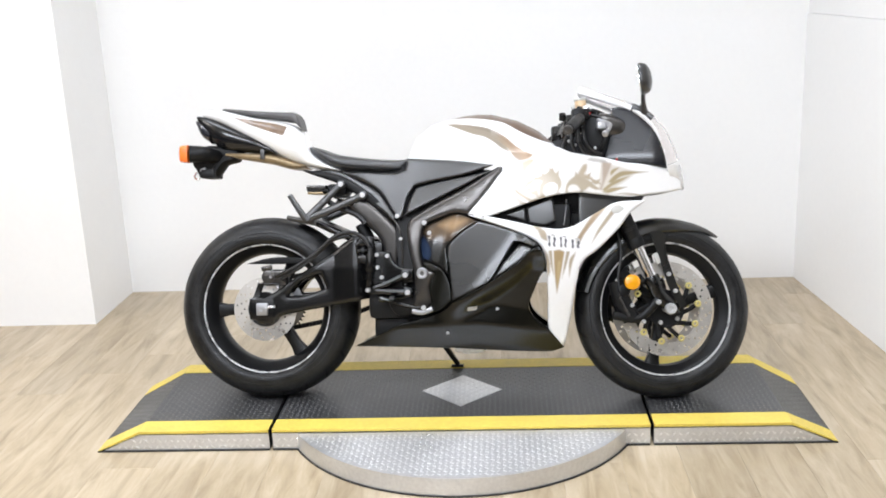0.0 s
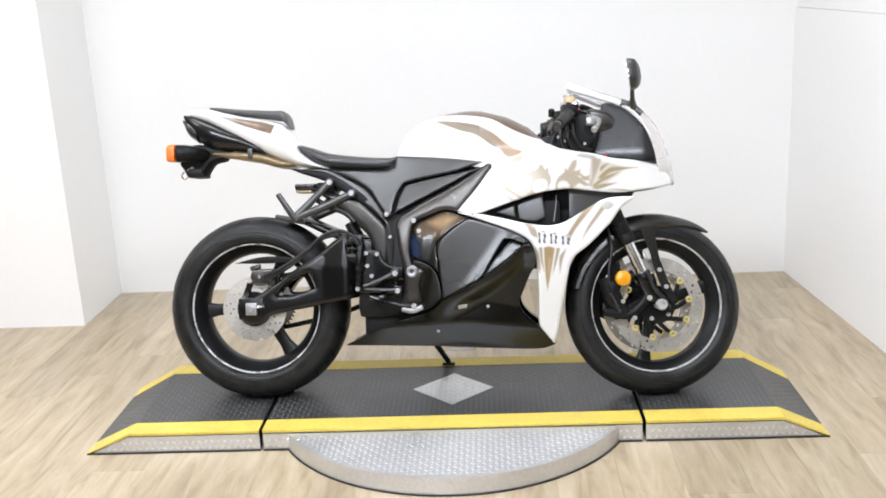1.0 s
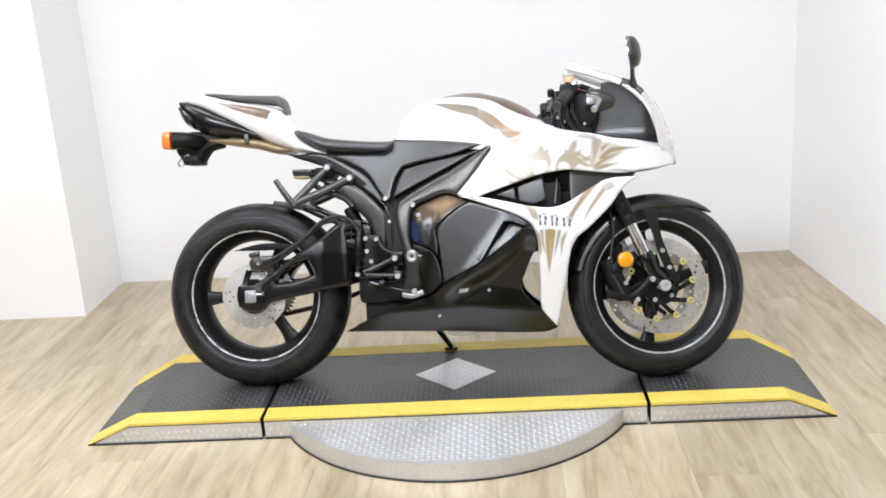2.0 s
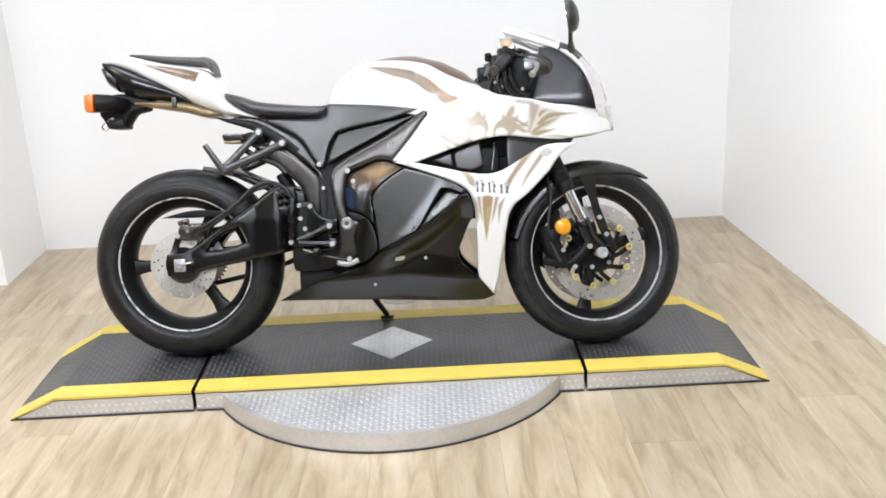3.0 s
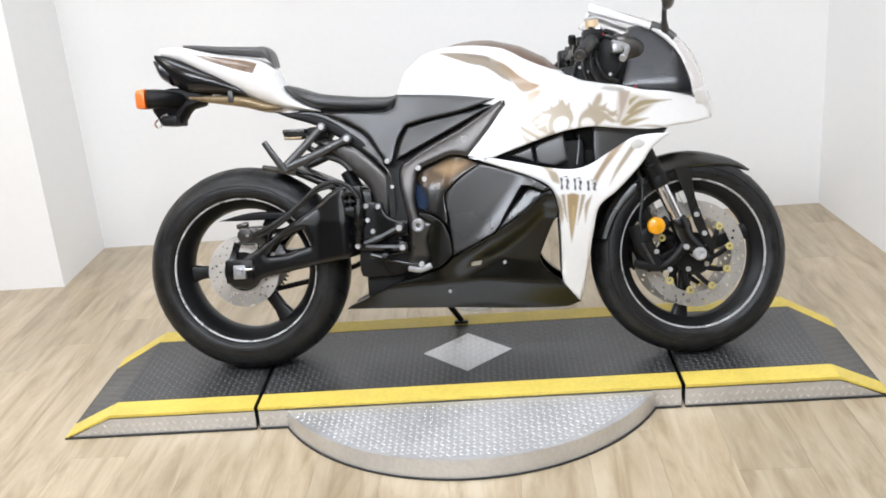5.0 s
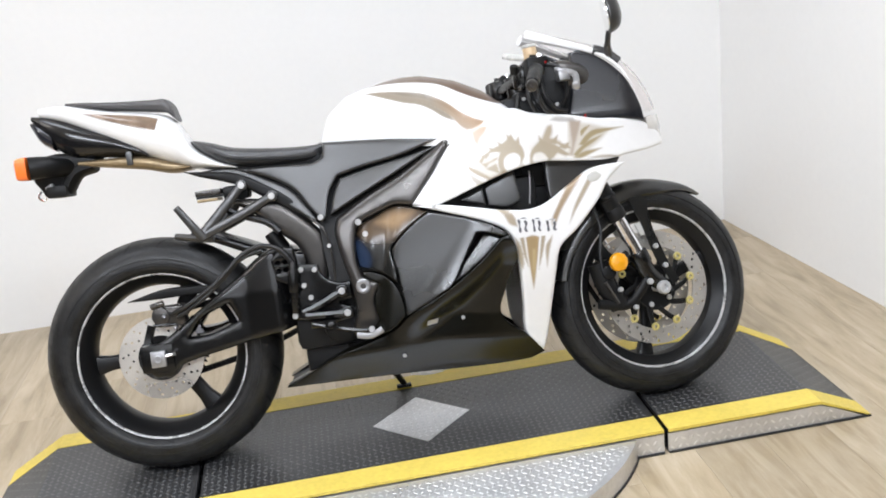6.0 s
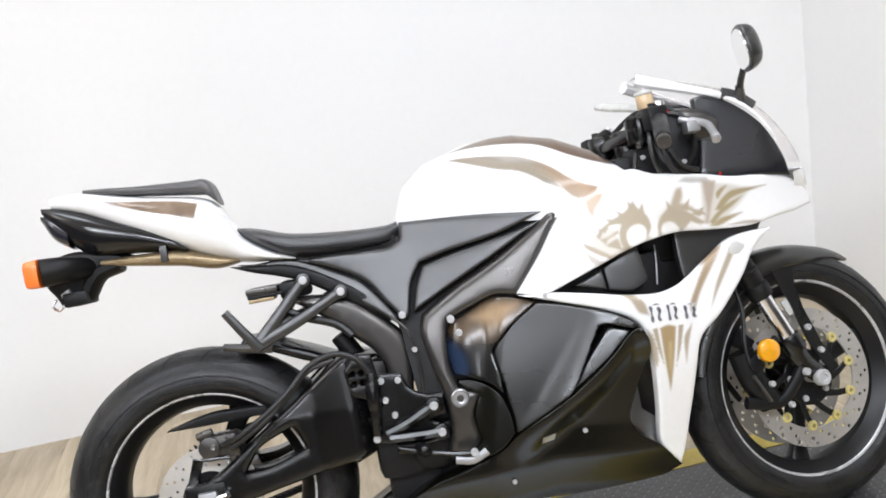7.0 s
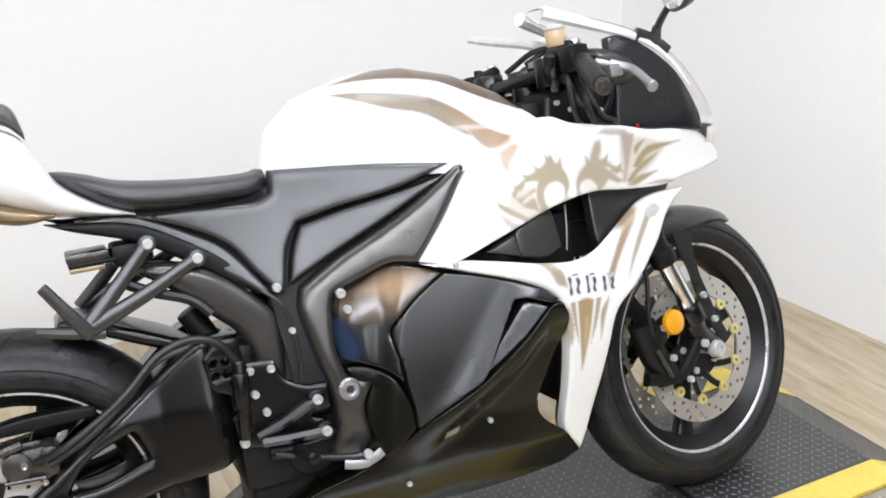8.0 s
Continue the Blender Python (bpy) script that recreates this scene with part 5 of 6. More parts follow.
BACKBONE = [(-0.456, 0.70), (-0.385, 0.695), (-0.32, 0.672), (-0.264, 0.627), (-0.222, 0.581), (-0.214, 0.536), (-0.222, 0.448), (-0.222, 0.42), (-0.262, 0.455), (-0.276, 0.519), (-0.29, 0.555), (-0.335, 0.60), (-0.40, 0.662)]
panel("rear_frame_arm", BACKBONE, GRAPHITE, bike, "black bent rear frame arm", both=False, surf=lambda x, z: 0.105 + 0.08 * np.clip(x + 0.3, 0, 0.1), roll=0.018, depth=0.05)
HANGER = [(-0.302, 0.51), (-0.245, 0.505), (-0.232, 0.47), (-0.2, 0.452), (-0.165, 0.45), (-0.165, 0.405), (-0.2, 0.395), (-0.17, 0.385), (-0.165, 0.355), (-0.22, 0.345), (-0.30, 0.36), (-0.325, 0.365), (-0.33, 0.42), (-0.30, 0.44)]
hanger = part("footrest_hanger", pressing(HANGER, lambda x, z: 0.135 + 0.25 * np.clip(x + 0.26, 0, 0.1), 0, 0.007, 0.012), CASTBLACK, bike, "black footrest hanger plate")
for c in ((-0.288, 0.495), (-0.253, 0.491), (-0.286, 0.453), (-0.272, 0.419)):
    part("bolt", bolt((c[0], -0.138, c[1]), 0.007, 0.007), BOLTMETAL, hanger)
for c in ((-0.315, 0.415), (-0.318, 0.378)):
    part("bolt", bolt((c[0], -0.146, c[1]), 0.008, 0.008), BOLTMETAL, hanger)
for c in ((-0.189, 0.428), (-0.182, 0.37)):
    part("boss", join(rod((c[0], -0.12, c[1]), (c[0], -0.168, c[1]), 0.017, n=18, bevel=0.003)), CASTBLACK, hanger)
    part("bolt", bolt((c[0], -0.168, c[1]), 0.009, 0.007), BOLTMETAL, hanger)
part("link_bar", tube([(-0.295, -0.15, 0.385), (-0.25, -0.155, 0.40), (-0.19, -0.16, 0.428)], 0.011, 8), CASTBLACK, hanger)
part("link_bar", tube([(-0.29, -0.155, 0.375), (-0.24, -0.16, 0.372), (-0.185, -0.16, 0.37)], 0.011, 8), CASTBLACK, hanger)
peg = part("footrest", join(rod((-0.235, -0.15, 0.345), (-0.225, -0.235, 0.352), 0.012, 0.010, 12, 0.003), rod((-0.28, -0.15, 0.35), (-0.235, -0.152, 0.346), 0.012, n=10)), CASTBLACK, bike, "black knurled rider footrest")
for k in range(5):
    y = -0.17 - 0.013 * k
    part("footrest_ring", revolve([(0.0105, -0.002), (0.0135, -0.002), (0.0135, 0.002), (0.0105, 0.002)], 14, closed=True), CASTBLACK, peg, "", Matrix.Translation((-0.2325 + 0.002 * k, y, 0.3465 + 0.001 * k)))
pedal = part("brake_pedal", tube([(-0.275, -0.165, 0.352), (-0.22, -0.172, 0.335), (-0.16, -0.185, 0.322), (-0.125, -0.195, 0.32)], 0.006, 8, flat=0.8), CASTBLACK, bike, "black rear brake pedal")
part("pedal_tip", tube([(-0.165, -0.187, 0.31), (-0.13, -0.195, 0.305), (-0.098, -0.195, 0.318)], 0.0085, 8, flat=0.6), ALUMINIUM, pedal, "bare aluminium pedal tip")
part("bolt", bolt((-0.125, -0.2, 0.322), 0.008), BOLTMETAL, pedal)
part("heel_guard", pressing([(-0.335, 0.56), (-0.30, 0.556), (-0.292, 0.48), (-0.31, 0.455), (-0.355, 0.475), (-0.362, 0.53)], lambda x, z: 0.142 + 0 * x, 0, 0.006, 0.01, [[(-0.345 + 0.02 * i + 0.006 * math.cos(k * 1.047), 0.50 + 0.022 * j + 0.006 * math.sin(k * 1.047)) for k in range(6)] for i in range(2) for j in range(2)], straight=False), CASTBLACK, bike, "black drilled heel guard")
mc = part("brake_cylinder", join(rod((-0.315, -0.15, 0.385), (-0.305, -0.15, 0.52), 0.0115, n=14, bevel=0.003), rod((-0.312, -0.15, 0.44), (-0.307, -0.15, 0.50), 0.015, n=14, bevel=0.003)), CASTBLACK, bike, "black rear brake master cylinder")
part("rear_brake_hose", tube([(-0.64, -0.12, 0.425), (-0.60, -0.14, 0.44), (-0.531, -0.148, 0.478), (-0.483, -0.15, 0.512), (-0.43, -0.15, 0.557), (-0.376, -0.15, 0.572), (-0.333, -0.15, 0.555), (-0.309, -0.15, 0.52)], 0.0065, 8), HOSE, bike, "black rear brake hose")
part("rear_brake_hose", tube([(-0.62, -0.13, 0.418), (-0.55, -0.145, 0.455), (-0.49, -0.147, 0.50), (-0.435, -0.146, 0.546), (-0.38, -0.145, 0.56)], 0.0055, 8), HOSE, bike, "black rear brake hose")
part("wiring_tube", tube([(-0.245, -0.13, 0.625), (-0.216, -0.138, 0.595), (-0.204, -0.14, 0.545), (-0.201, -0.14, 0.49), (-0.204, -0.135, 0.45)], 0.003, 8), GRAPHITE, bike, "grey cable tube along the frame")
part("shock", rod((-0.36, -0.03, 0.60), (-0.31, -0.03, 0.50), 0.022, n=14, bevel=0.004), MATTBLACK, bike, "black rear shock")
part("reservoir_hose", tube([(-0.47, -0.10, 0.685), (-0.42, -0.10, 0.655), (-0.36, -0.105, 0.63), (-0.33, -0.11, 0.60)], 0.009, 8), HOSE, bike)
can = part("silencer", box(-0.538, -0.47, -0.085, 0.02, 0.72, 0.735, 0.004), GRAPHITE, bike, "flat grey silencer under the seat")
part("silencer_slot", box(-0.536, -0.46, -0.083, 0.02, 0.713, 0.72, 0.002), MATTBLACK, can, "dark slot of the silencer")
part("silencer_lip", box(-0.535, -0.48, -0.082, 0.02, 0.704, 0.712, 0.003), TANCHROME, can, "tan lower lip of the silencer")
part("silencer_body", box(-0.467, -0.40, -0.075, 0.02, 0.70, 0.738, 0.01), MATTBLACK, can, "black rear of the silencer")
V0 = (-0.528, -0.135, 0.618)
rs = part("pillion_footrest_bracket", join(tube([V0, (-0.47, -0.125, 0.675), (-0.411, -0.112, 0.735)], 0.014, 10, flat=0.7, taper=0.011), tube([V0, (-0.43, -0.125, 0.655), (-0.337, -0.112, 0.697)], 0.014, 10, flat=0.7, taper=0.011),
                                           rod((-0.411, -0.118, 0.735), (-0.411, -0.095, 0.735), 0.0145, n=16, bevel=0.002), rod((-0.337, -0.118, 0.697), (-0.337, -0.095, 0.697), 0.0145, n=16, bevel=0.002)), SATIN, bike, "black V-shaped pillion footrest bracket")
part("bolt", bolt((-0.411, -0.118, 0.735), 0.009, 0.005), BOLTMETAL, rs)
part("bolt", bolt((-0.337, -0.118, 0.697), 0.009, 0.005), BOLTMETAL, rs)
part("pillion_footrest", tube([(-0.522, -0.14, 0.61), (-0.545, -0.145, 0.645), (-0.58, -0.148, 0.70)], 0.012, 10, flat=0.7, taper=0.009), SATIN, rs, "folded pillion footrest")
part("pillion_footrest", tube([(-0.60, -0.10, 0.625), (-0.55, -0.115, 0.615), (-0.50, -0.12, 0.608)], 0.008, 8, taper=0.012), SATIN, rs)
left_rs = part("pillion_footrest_bracket", join(tube([(-0.528, 0.135, 0.618), (-0.47, 0.125, 0.675), (-0.411, 0.112, 0.735)], 0.014, 10, flat=0.7, taper=0.011), tube([(-0.528, 0.135, 0.618), (-0.43, 0.125, 0.655), (-0.337, 0.112, 0.697)], 0.014, 10, flat=0.7, taper=0.011)), SATIN, bike, "black V-shaped pillion footrest bracket")

# frame plug and fairing fixings
plug = part("frame_plug", revolve([(0.0075, -0.002), (0.0075, -0.008), (0.0115, -0.009), (0.012, -0.006), (0.015, -0.006), (0.0165, -0.008), (0.0195, -0.005), (0.0195, 0.004)], 28), ALUMINIUM, bike, "silver swing arm pivot plug", Matrix.Translation((-0.132, -0.170, 0.433)))
for c, r in (((-0.122, -0.176, 0.600), 0.010), ((-0.108, -float(pod_flank(-0.108, 0.566)) - 0.002, 0.566), 0.009), ((-0.218, -0.130, 0.624), 0.0095), ((-0.206, -0.14, 0.548), 0.007), ((0.075, -0.222, 0.616), 0.006), ((0.333, -0.098, 0.203), 0.006), ((-0.05, -float(belly_flank(-0.05, 0.235)) + 0.001, 0.235), 0.006), ((0.115, -float(belly_flank(0.115, 0.315)) + 0.001, 0.315), 0.006), ((-0.135, -0.19, 0.305), 0.008)):
    part("bolt", bolt(c, 0.85 * r, 0.006), BOLTMETAL, bike)
panel("badge", [(0.02, 0.322), (0.05, 0.325), (0.046, 0.312), (0.018, 0.309)], ALUMINIUM, bike, surf=belly_flank, off=0.001, roll=0.0, depth=0.003, straight=True)

part("belly_tail", loft([[Vector((x, s * w, z)) for s, z in ((-1, lo), (1, lo), (1, hi), (-1, hi))] for x, lo, hi, w in ((-0.362, 0.183, 0.187, 0.10), (-0.29, 0.186, 0.214, 0.108), (-0.21, 0.187, 0.25, 0.115))]), MATTBLACK, bike, "black rear end of the belly pan")
part("exhaust_shield", join(tube([(-0.035, -0.05, 0.172), (0.0, -0.055, 0.166), (0.045, -0.055, 0.168), (0.065, -0.05, 0.178)], 0.014, 10, flat=0.9), box(-0.02, 0.05, -0.07, -0.02, 0.166, 0.19, 0.006)), BOLTMETAL, bike, "pale metal exhaust shield under the belly pan")
part("belly_floor", box(-0.24, 0.28, -0.10, 0.10, 0.187, 0.215, 0.01), MATTBLACK, bike, "black floor of the belly pan")

# dark parts inside the fairing's opening
DUCT = [(0.215, 0.645), (0.30, 0.68), (0.31, 0.60), (0.27, 0.585), (0.22, 0.595)]
panel("duct_panel", DUCT, SATIN, bike, "grey-black duct panel inside the fairing", off=-0.035, roll=0.006, depth=0.02)
panel("duct_insert", [(0.15, 0.62), (0.208, 0.642), (0.212, 0.602)], SATIN, bike, off=-0.014, roll=0.004, depth=0.01)
panel("inner_shield", [(0.385, 0.695), (0.46, 0.69), (0.60, 0.675), (0.58, 0.652), (0.50, 0.625), (0.44, 0.59), (0.40, 0.565), (0.385, 0.6)], SATIN, bike, off=-0.03, roll=0.006, depth=0.02)
part("wiring_tube", tube([(0.345, -0.135, 0.67), (0.342, -0.137, 0.63), (0.335, -0.14, 0.585)], 0.002, 8), ALUMINIUM, bike)
part("inner_panel", join(box(0.02, 0.19, -0.13, 0.13, 0.30, 0.66, 0.02), box(0.15, 0.36, -0.13, 0.13, 0.43, 0.66, 0.02)), MATTBLACK, bike, "black inner fairing and ducting")
panel("side_marker", [(0.484, 0.640), (0.512, 0.648), (0.532, 0.636), (0.512, 0.621), (0.486, 0.621)], CLEARLENS, bike, "small oval clear marker lens", off=0.0135, roll=0.004, depth=0.004)

panel("wing_lining", [(0.287, 0.5), (0.279, 0.441), (0.282, 0.334), (0.286, 0.245), (0.327, 0.19), (0.338, 0.22), (0.355, 0.313), (0.37, 0.404), (0.385, 0.465)], MATTBLACK, bike, "black inner side of the fairing arm", both=False, off=-0.022, roll=0.0, depth=0.008, grid=0.03)

# side stand on the far side
inv = bike.matrix_world.inverted()
foot = inv @ Vector((-0.045, 0.255, TOP + 0.012))
stand = part("side_stand", join(rod((-0.115, 0.10, 0.20), foot, 0.0115, 0.009, 10), box(foot.x - 0.022, foot.x + 0.022, foot.y - 0.014, foot.y + 0.014, foot.z - 0.011, foot.z - 0.003, 0.002)), MATTBLACK, bike, "black side stand")

# ---- nose, screen and cockpit ----
EDGE = [(0.692, 0.722, 0.10), (0.677, 0.76, 0.148), (0.67, 0.808, 0.148), (0.652, 0.856, 0.136), (0.622, 0.912, 0.12), (0.572, 0.957, 0.106), (0.488, 0.994, 0.084), (0.395, 1.033, 0.05)]
MIDDLE = [(0.741, 0.70), (0.736, 0.745), (0.72, 0.80), (0.688, 0.885), (0.637, 0.948), (0.572, 0.99), (0.485, 1.022), (0.405, 1.045)]


def nose_bm(k0, k1):
    e = smooth_line([Vector((a, b, c)) for a, b, c in EDGE], 0.012)
    n = len(e)
    mid = smooth_line([Vector((a, 0, b)) for a, b in MIDDLE], 0.004)
    rings = []
    for i in range(n):
        s = i / (n - 1)
        if not k0 - 1e-6 <= s <= k1 + 1e-6:
            continue
        a, c = e[i], mid[round(s * (len(mid) - 1))]
        row = []
        for j in range(25):
            q = math.pi * (j / 24 - 0.5)
            f = math.cos(q) ** 0.8 if abs(math.cos(q)) > 1e-9 else 0
            row.append(Vector((a.x + (c.x - a.x) * f, a.z * math.sin(q), a.y + (c.z - a.y) * f)))
        rings.append(row + [v - Vector((0.004, 0, 0.003)) for v in reversed(row)])
    return loft(rings)


nose = part("nose_cowl", nose_bm(0.0, 0.16), WHITE, bike, "white nose cowl", sharp=60)
screen = part("windscreen", nose_bm(0.16, 1.0), GLASS, bike, "clear curved windscreen", sharp=60)
for s in (-1, 1):
    part("screen_edge", tube([(a, s * c, b) for a, b, c in EDGE[3:]], 0.002, 8, taper=0.015), WHITE, bike, "white edge strip of the windscreen")
panel("cockpit_side", [(0.467, 0.80), (0.485, 0.86), (0.495, 0.925), (0.50, 0.968), (0.528, 0.972), (0.56, 0.958), (0.602, 0.925), (0.634, 0.886), (0.652, 0.848), (0.664, 0.806), (0.671, 0.764), (0.61, 0.774), (0.53, 0.784)], COCKPIT, bike, "dark inner cockpit panel", surf=lambda x, z: 0.150 - 0.28 * np.clip(z - 0.80, 0, 0.2) - 0.2 * np.clip(x - 0.63, 0, 1), roll=0.006, depth=0.02)
part("dash", join(box(0.405, 0.53, -0.125, 0.125, 0.80, 0.945, 0.03), box(0.46, 0.60, -0.11, 0.11, 0.82, 0.935, 0.02), box(0.42, 0.56, -0.11, 0.11, 0.78, 0.85, 0.015)), MATTBLACK, bike, "black instrument housing")
part("dash_cover", join(box(0.33, 0.52, -0.14, 0.14, 0.755, 0.80, 0.012), box(0.34, 0.5, -0.115, 0.115, 0.78, 0.885, 0.02), box(0.30, 0.42, -0.09, 0.09, 0.79, 0.87, 0.02)), MATTBLACK, bike, "black panel under the handlebars")
part("headlamp_shell", box(0.52, 0.66, -0.12, 0.12, 0.70, 0.80, 0.03), MATTBLACK, bike, "black headlamp housing behind the nose")
part("top_yoke", join(box(0.33, 0.405, -0.12, 0.12, 0.895, 0.92, 0.008), rod((0.37, 0, 0.80), (0.36, 0, 0.93), 0.03, n=18, bevel=0.003)), CASTBLACK, bike, "black top yoke", STEER)
BAR = STEER @ Matrix.Translation((-0.012, 0, -0.018))
LEVERS = STEER @ Matrix.Translation((-0.022, 0, 0.008))
for s in (1, -1):
    part("fork_cap", rod((0.36, -s * 0.1, 0.90), (0.353, -s * 0.1, 0.935), 0.026, n=18, bevel=0.003), GRAPHITE, bike, "grey fork top cap", STEER)
    bar = part("handlebar", join(rod((0.375, -s * 0.11, 0.945), (0.365, -s * 0.19, 0.93), 0.012, n=12), rod((0.36, -s * 0.10, 0.90), (0.36, -s * 0.10, 0.955), 0.03, n=18, bevel=0.004)), CASTBLACK, bike, "black clip-on handlebar", BAR)
    part("grip", rod((0.366, -s * 0.185, 0.931), (0.305, -s * 0.295, 0.876), 0.0185, 0.0175, 18, 0.004), RUBBER, bar, "black rubber grip", BAR)
    part("bar_end", join(rod((0.305, -s * 0.295, 0.876), (0.296, -s * 0.311, 0.868), 0.0145, n=16, bevel=0.003), bolt((0.297, -s * 0.309, 0.868), 0.006, 0.004)), GRAPHITE, bar, "grey bar end", BAR)
    part("switch_box", join(box(0.345, 0.39, -s * 0.165 - 0.02, -s * 0.165 + 0.02, 0.915, 0.965, 0.008), rod((0.37, -s * 0.15, 0.94), (0.375, -s * 0.15, 0.975), 0.009, n=10)), MATTBLACK, bar, "black switch housing", BAR)
    lever = part("lever", join(tube([(0.452, -s * 0.178, 0.896), (0.466, -s * 0.215, 0.878), (0.449, -s * 0.26, 0.853), (0.432, -s * 0.292, 0.838)], 0.0085, 10, flat=0.8), rod((0.435, -s * 0.286, 0.84), (0.427, -s * 0.301, 0.833), 0.0105, n=12, bevel=0.004)), ALUMINIUM, bar, "silver hand lever with a ball end", LEVERS)
    part("lever_bracket", join(box(0.375, 0.42, -s * 0.135 - 0.016, -s * 0.135 + 0.016, 0.915, 0.945, 0.006), rod((0.385, -s * 0.09, 0.935), (0.385, -s * 0.15, 0.93), 0.013, n=14, bevel=0.002)), MATTBLACK, bar, "", LEVERS)
    part("lever_pivot", box(0.43, 0.462, -s * 0.185 - 0.014, -s * 0.185 + 0.014, 0.868, 0.893, 0.006), ALUMINIUM, bar, "silver lever pivot block", LEVERS)
    part("lever_adjuster", rod((0.41, -s * 0.135, 0.94), (0.412, -s * 0.135, 0.955), 0.012, n=12, bevel=0.003), CHROME, bar, "bright lever adjuster wheel", LEVERS)
cup = part("brake_fluid_cup", rod((0.398, -0.083, 0.965), (0.396, -0.083, 0.997), 0.019, n=22, bevel=0.003), FLUID, bike, "translucent amber brake fluid cup")
part("cap", rod((0.396, -0.083, 0.996), (0.3955, -0.083, 1.004), 0.0205, n=22, bevel=0.002), CLEARLENS, cup, "pale screw cap")
part("cup_stay", rod((0.40, -0.085, 0.93), (0.398, -0.083, 0.966), 0.008, n=8), MATTBLACK, cup)
part("clutch_lever", tube([(0.465, 0.05, 0.962), (0.44, 0.12, 0.985), (0.40, 0.21, 1.005), (0.385, 0.28, 1.02)], 0.013, 8, flat=0.7, taper=0.011), CLEARLENS, bike, "pale clutch lever beyond the bars")
cables = (
    ((0.40, -0.10, 0.95), (0.46, -0.13, 0.93), (0.47, -0.14, 0.86), (0.43, -0.12, 0.80)),
    ((0.39, -0.14, 0.93), (0.385, -0.19, 0.86), (0.41, -0.17, 0.815), (0.46, -0.13, 0.80)),
    ((0.375, -0.15, 0.92), (0.362, -0.18, 0.87), (0.375, -0.17, 0.825), (0.41, -0.13, 0.805)),
    ((0.38, 0.02, 0.94), (0.44, -0.02, 0.97), (0.50, -0.05, 0.93), (0.52, -0.06, 0.86)),
    ((0.36, -0.06, 0.93), (0.42, -0.07, 0.955), (0.47, -0.08, 0.92), (0.49, -0.09, 0.84)),
    ((0.35, 0.05, 0.93), (0.40, 0.0, 0.965), (0.46, -0.03, 0.95), (0.50, -0.03, 0.88)),
    ((0.345, -0.12, 0.87), (0.335, -0.13, 0.83), (0.355, -0.13, 0.80), (0.37, -0.12, 0.78)),
)
for c in cables + (((0.40, -0.16, 0.90), (0.405, -0.175, 0.86), (0.425, -0.175, 0.825), (0.46, -0.165, 0.812)), ((0.38, -0.15, 0.89), (0.39, -0.17, 0.845), (0.42, -0.17, 0.815), (0.45, -0.16, 0.805))):
    part("cable", tube(c, 0.006, 8), HOSE, bike, "black control cable")
for c in ((0.44, -0.145, 0.835), (0.375, -0.15, 0.845), (0.355, -0.135, 0.86), (0.47, -0.12, 0.885)):
    part("bolt", bolt(c, 0.005, 0.005), BOLTMETAL, bike)
for p0, p1, rad, mat in (((0.41, -0.10, 0.945), (0.415, -0.125, 0.957), 0.008, CHROME), ((0.43, -0.06, 0.95), (0.44, -0.08, 0.965), 0.011, MATTBLACK), ((0.385, -0.12, 0.95), (0.388, -0.14, 0.962), 0.006, BOLTMETAL),
                         ((0.45, -0.13, 0.925), (0.47, -0.15, 0.915), 0.009, ALUMINIUM), ((0.40, -0.165, 0.87), (0.41, -0.172, 0.85), 0.007, GRAPHITE), ((0.36, -0.13, 0.895), (0.345, -0.15, 0.885), 0.008, GRAPHITE)):
    part("fitting", rod(p0, p1, rad, rad * 0.8, 12, 0.002), mat, bike, "small fitting beside the handlebar")
part("choke_knob", rod((0.335, -0.155, 0.925), (0.335, -0.166, 0.948), 0.011, n=14, bevel=0.004), MATTBLACK, bike, "round black knob")
part("gauge_pod", shell(fine([(0.455, 0.905, 0.955, 0.04), (0.46, 0.885, 0.965, 0.06), (0.49, 0.875, 0.962, 0.065), (0.53, 0.88, 0.945, 0.055), (0.55, 0.9, 0.925, 0.03)]), e=2.6), GRAPHITE, bike, "grey round instrument pod", Matrix.Translation((0.0, -0.075, -0.012)))
part("seat_base", box(-0.455, -0.2, -0.066, 0.066, 0.765, 0.796, 0.008), MATTBLACK, bike, "black seat base")
for s in (1, -1):
    part("seat_piping", tube([(-0.47, -s * 0.094, 0.826), (-0.42, -s * 0.1005, 0.805), (-0.31, -s * 0.0935, 0.791), (-0.23, -s * 0.075, 0.785), (-0.2, -s * 0.058, 0.79)], 0.003, 6), MATTBLACK, bike, "black seat piping")
part("ignition", rod((0.40, 0, 0.90), (0.395, 0, 0.945), 0.018, n=16, bevel=0.003), ALUMINIUM, bike, "steel ignition lock")
part("red_switch", box(0.42, 0.427, -0.14, -0.134, 0.945, 0.951, 0.001), RED, bike, "red stop switch")
part("red_tag", box(0.505, 0.510, -0.163, -0.158, 0.79, 0.799, 0.001), RED, bike)

# mirror
stem = part("mirror", join(tube([(0.608, -0.105, 0.945), (0.598, -0.13, 0.975), (0.594, -0.165, 1.0), (0.592, -0.2, 1.02)], 0.008, 10, taper=0.007)), SATIN, bike, "black mirror on a thin stalk")
part("mirror_foot", join(tube([(0.562, -0.105, 0.968), (0.595, -0.108, 0.955), (0.628, -0.112, 0.928)], 0.014, 10, flat=0.55, taper=0.011), rod((0.602, -0.108, 0.95), (0.597, -0.128, 0.975), 0.013, 0.009, 10)), SATIN, stem)
MM = Matrix.Translation((0.590, -0.215, 1.045)) @ Matrix.Rotation(radians(-7), 4, "Z") @ Matrix.Rotation(radians(-6), 4, "X") @ Matrix.Rotation(radians(-8), 4, "Y")
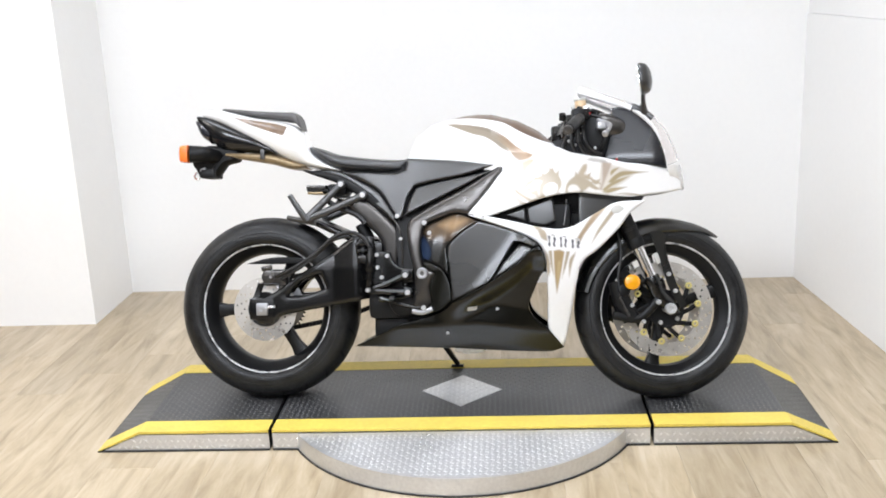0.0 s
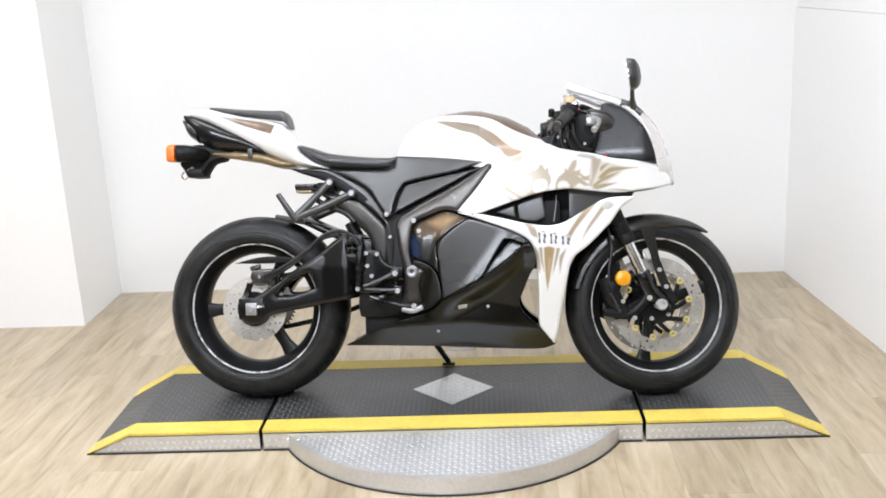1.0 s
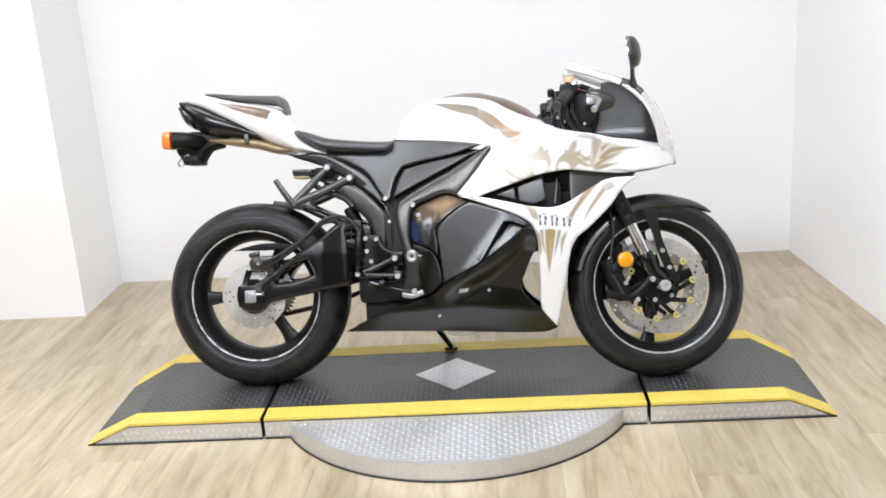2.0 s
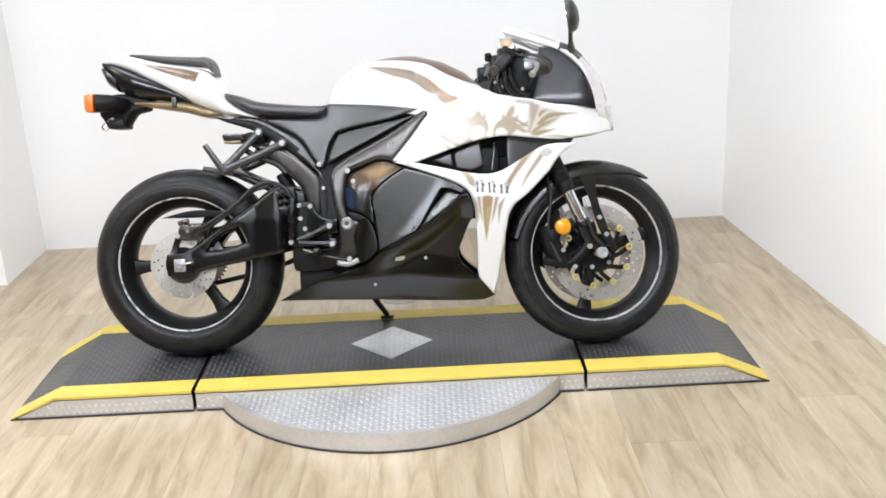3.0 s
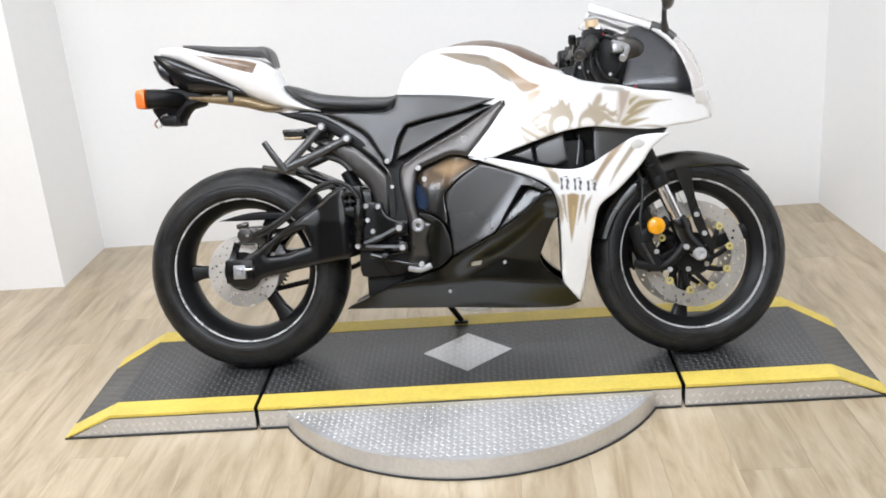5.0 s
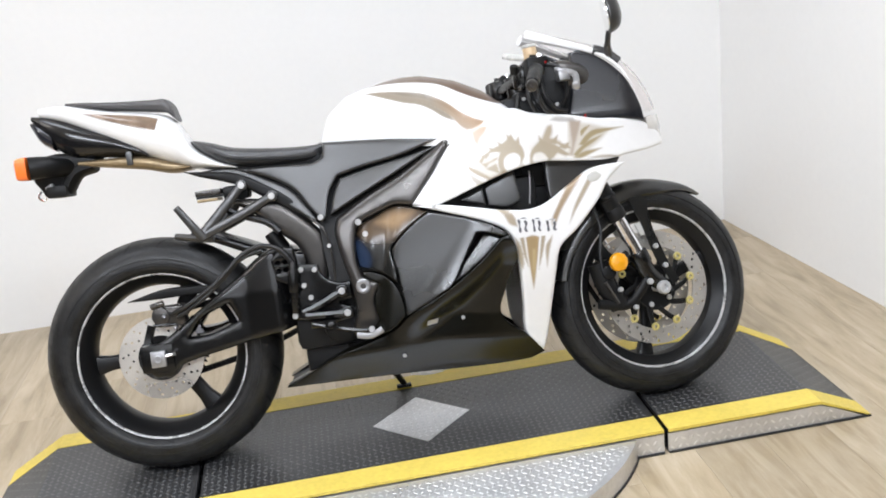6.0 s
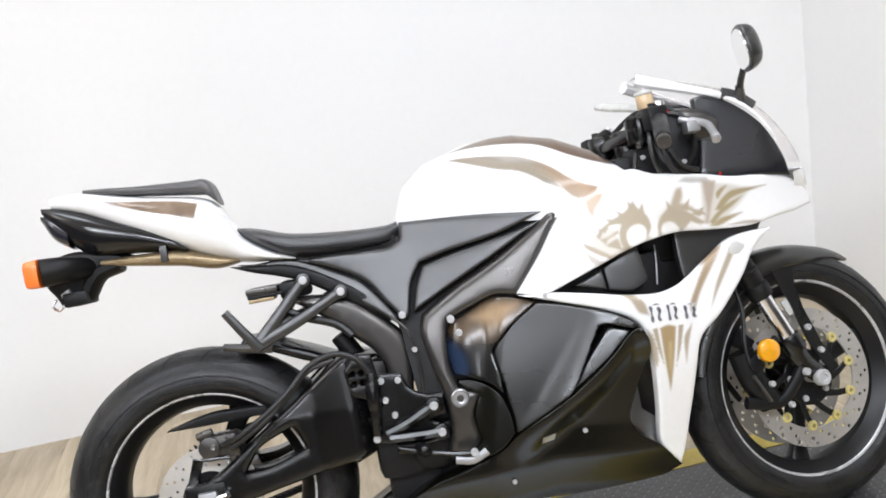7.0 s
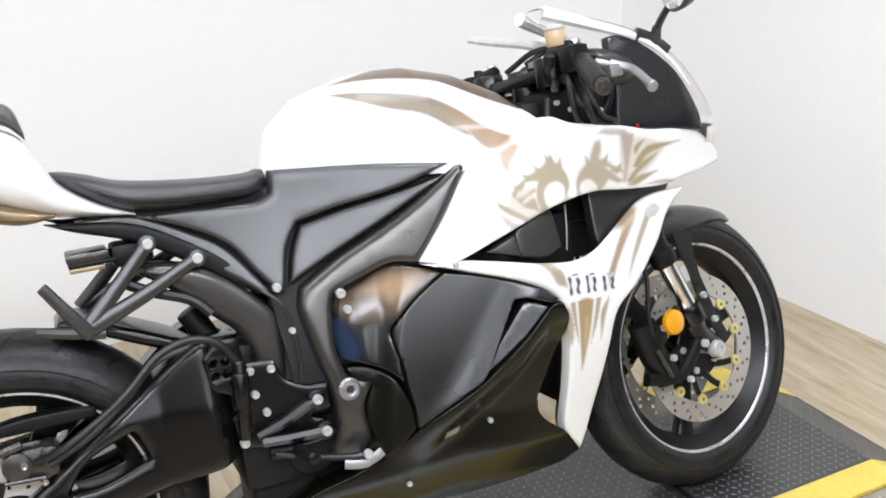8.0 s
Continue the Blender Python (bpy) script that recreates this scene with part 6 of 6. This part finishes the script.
part("mirror_shell", shell(fine([(-0.012, -0.046, 0.046, 0.048), (-0.007, -0.049, 0.049, 0.051), (0.014, -0.042, 0.042, 0.042), (0.025, -0.02, 0.02, 0.02), (0.026, -0.004, 0.004, 0.006)]), e=2.8), SATIN, stem, "black mirror housing", MM)
part("mirror_glass", shell([(-0.0145, -0.042, 0.042, 0.044), (-0.0125, -0.042, 0.042, 0.044)], e=2.8), MIRROR, stem, "mirror glass", MM)


# ---- painted flourishes ----
def flourish(name, outline, mat, label="", off=0.0075, surf=flank, fade=0.005, grid=0.006, both=True, corner=60, holes=()):
    return panel(name, outline, mat, bike, label, both=both, surf=surf, off=off, roll=0.0, depth=0.0, fade=fade, grid=grid, corner=corner, step=0.006, holes=holes)


W1 = 0.0135
flourish("tail_flash", [(-0.816, 0.982), (-0.73, 0.967), (-0.646, 0.952), (-0.60, 0.938), (-0.612, 0.902), (-0.666, 0.92), (-0.743, 0.95)], BRONZE, "bronze flash on the tail", 0.0025, tail_flank, 0.003)

# the emblem: three dark plain ornaments in a row, and points between them
STEM = ((0.0, 0.9), (0.18, 1.0), (0.34, 0.88), (0.3, 0.5), (0.36, 0.12), (0.2, 0.0), (0.04, 0.12), (0.1, 0.5))
BOW = ((0.3, 0.98), (0.75, 1.0), (0.98, 0.86), (0.78, 0.88), (0.4, 0.9))
LEAF = ((0.56, 0.78), (0.8, 0.86), (0.97, 0.6), (0.82, 0.3), (0.96, 0.06), (0.72, 0.0), (0.55, 0.22), (0.66, 0.5))
for x0, x1, z0, z1 in ((0.281, 0.31, 0.515, 0.556), (0.319, 0.345, 0.512, 0.55), (0.355, 0.387, 0.508, 0.542)):
    for shape in (STEM, BOW, LEAF):
        flourish("emblem_mark", [(x0 + u * (x1 - x0), z0 + v * (z1 - z0)) for u, v in shape], INKFADE, "", W1 + 0.001, fade=0.0012, grid=0.004)
for x0, z0 in ((0.3145, 0.536), (0.350, 0.528)):
    flourish("emblem_point", [(x0 - 0.0028, z0), (x0, z0 + 0.004), (x0 + 0.0028, z0), (x0, z0 - 0.004)], INKFADE, "", W1 + 0.001, fade=0.001, grid=0.004)


# ---- floor planks ----
PLANK_W, PLANK_L = 0.185, 1.22


def plank_mesh(w, l):
    bm = box(0.0002, w - 0.0002, 0.0002, l - 0.0002, -0.006, 0.0)
    top = [e for e in bm.edges if abs(e.verts[0].co.z) < 1e-6 and abs(e.verts[1].co.z) < 1e-6]
    bmesh.ops.bevel(bm, geom=top, offset=0.0004, segments=1, affect="EDGES")
    me = bpy.data.meshes.new("plank")
    bm.to_mesh(me)
    bm.free()
    me.materials.append(OAK)
    return me


whole = plank_mesh(PLANK_W, PLANK_L)
rng = random.Random(4)
rest = []
x = FAR_LEFT - 0.02
while x < RIGHT_FRONT:
    y = FRONT_Y - 0.02 - rng.choice((0.0, 0.2, 0.4, 0.6, 0.8, 1.0))
    while y < BACK_Y + 0.1:
        if -3.4 < x < 2.6 and y > -4.2:
            ob = new("plank", whole)
            ob.parent = floor
            ob.matrix_world = pose(x, y, 0)
        else:
            rest.append((x, y))
        y += PLANK_L
    x += PLANK_W

bm = bmesh.new()
for x, y in rest:
    k = len(bm.verts)
    bm.from_mesh(whole)
    bm.verts.ensure_lookup_table()
    bmesh.ops.translate(bm, vec=(x, y, 0), verts=bm.verts[k:])
tagged(part("far_plank", bm, OAK, floor), kind="stuff")
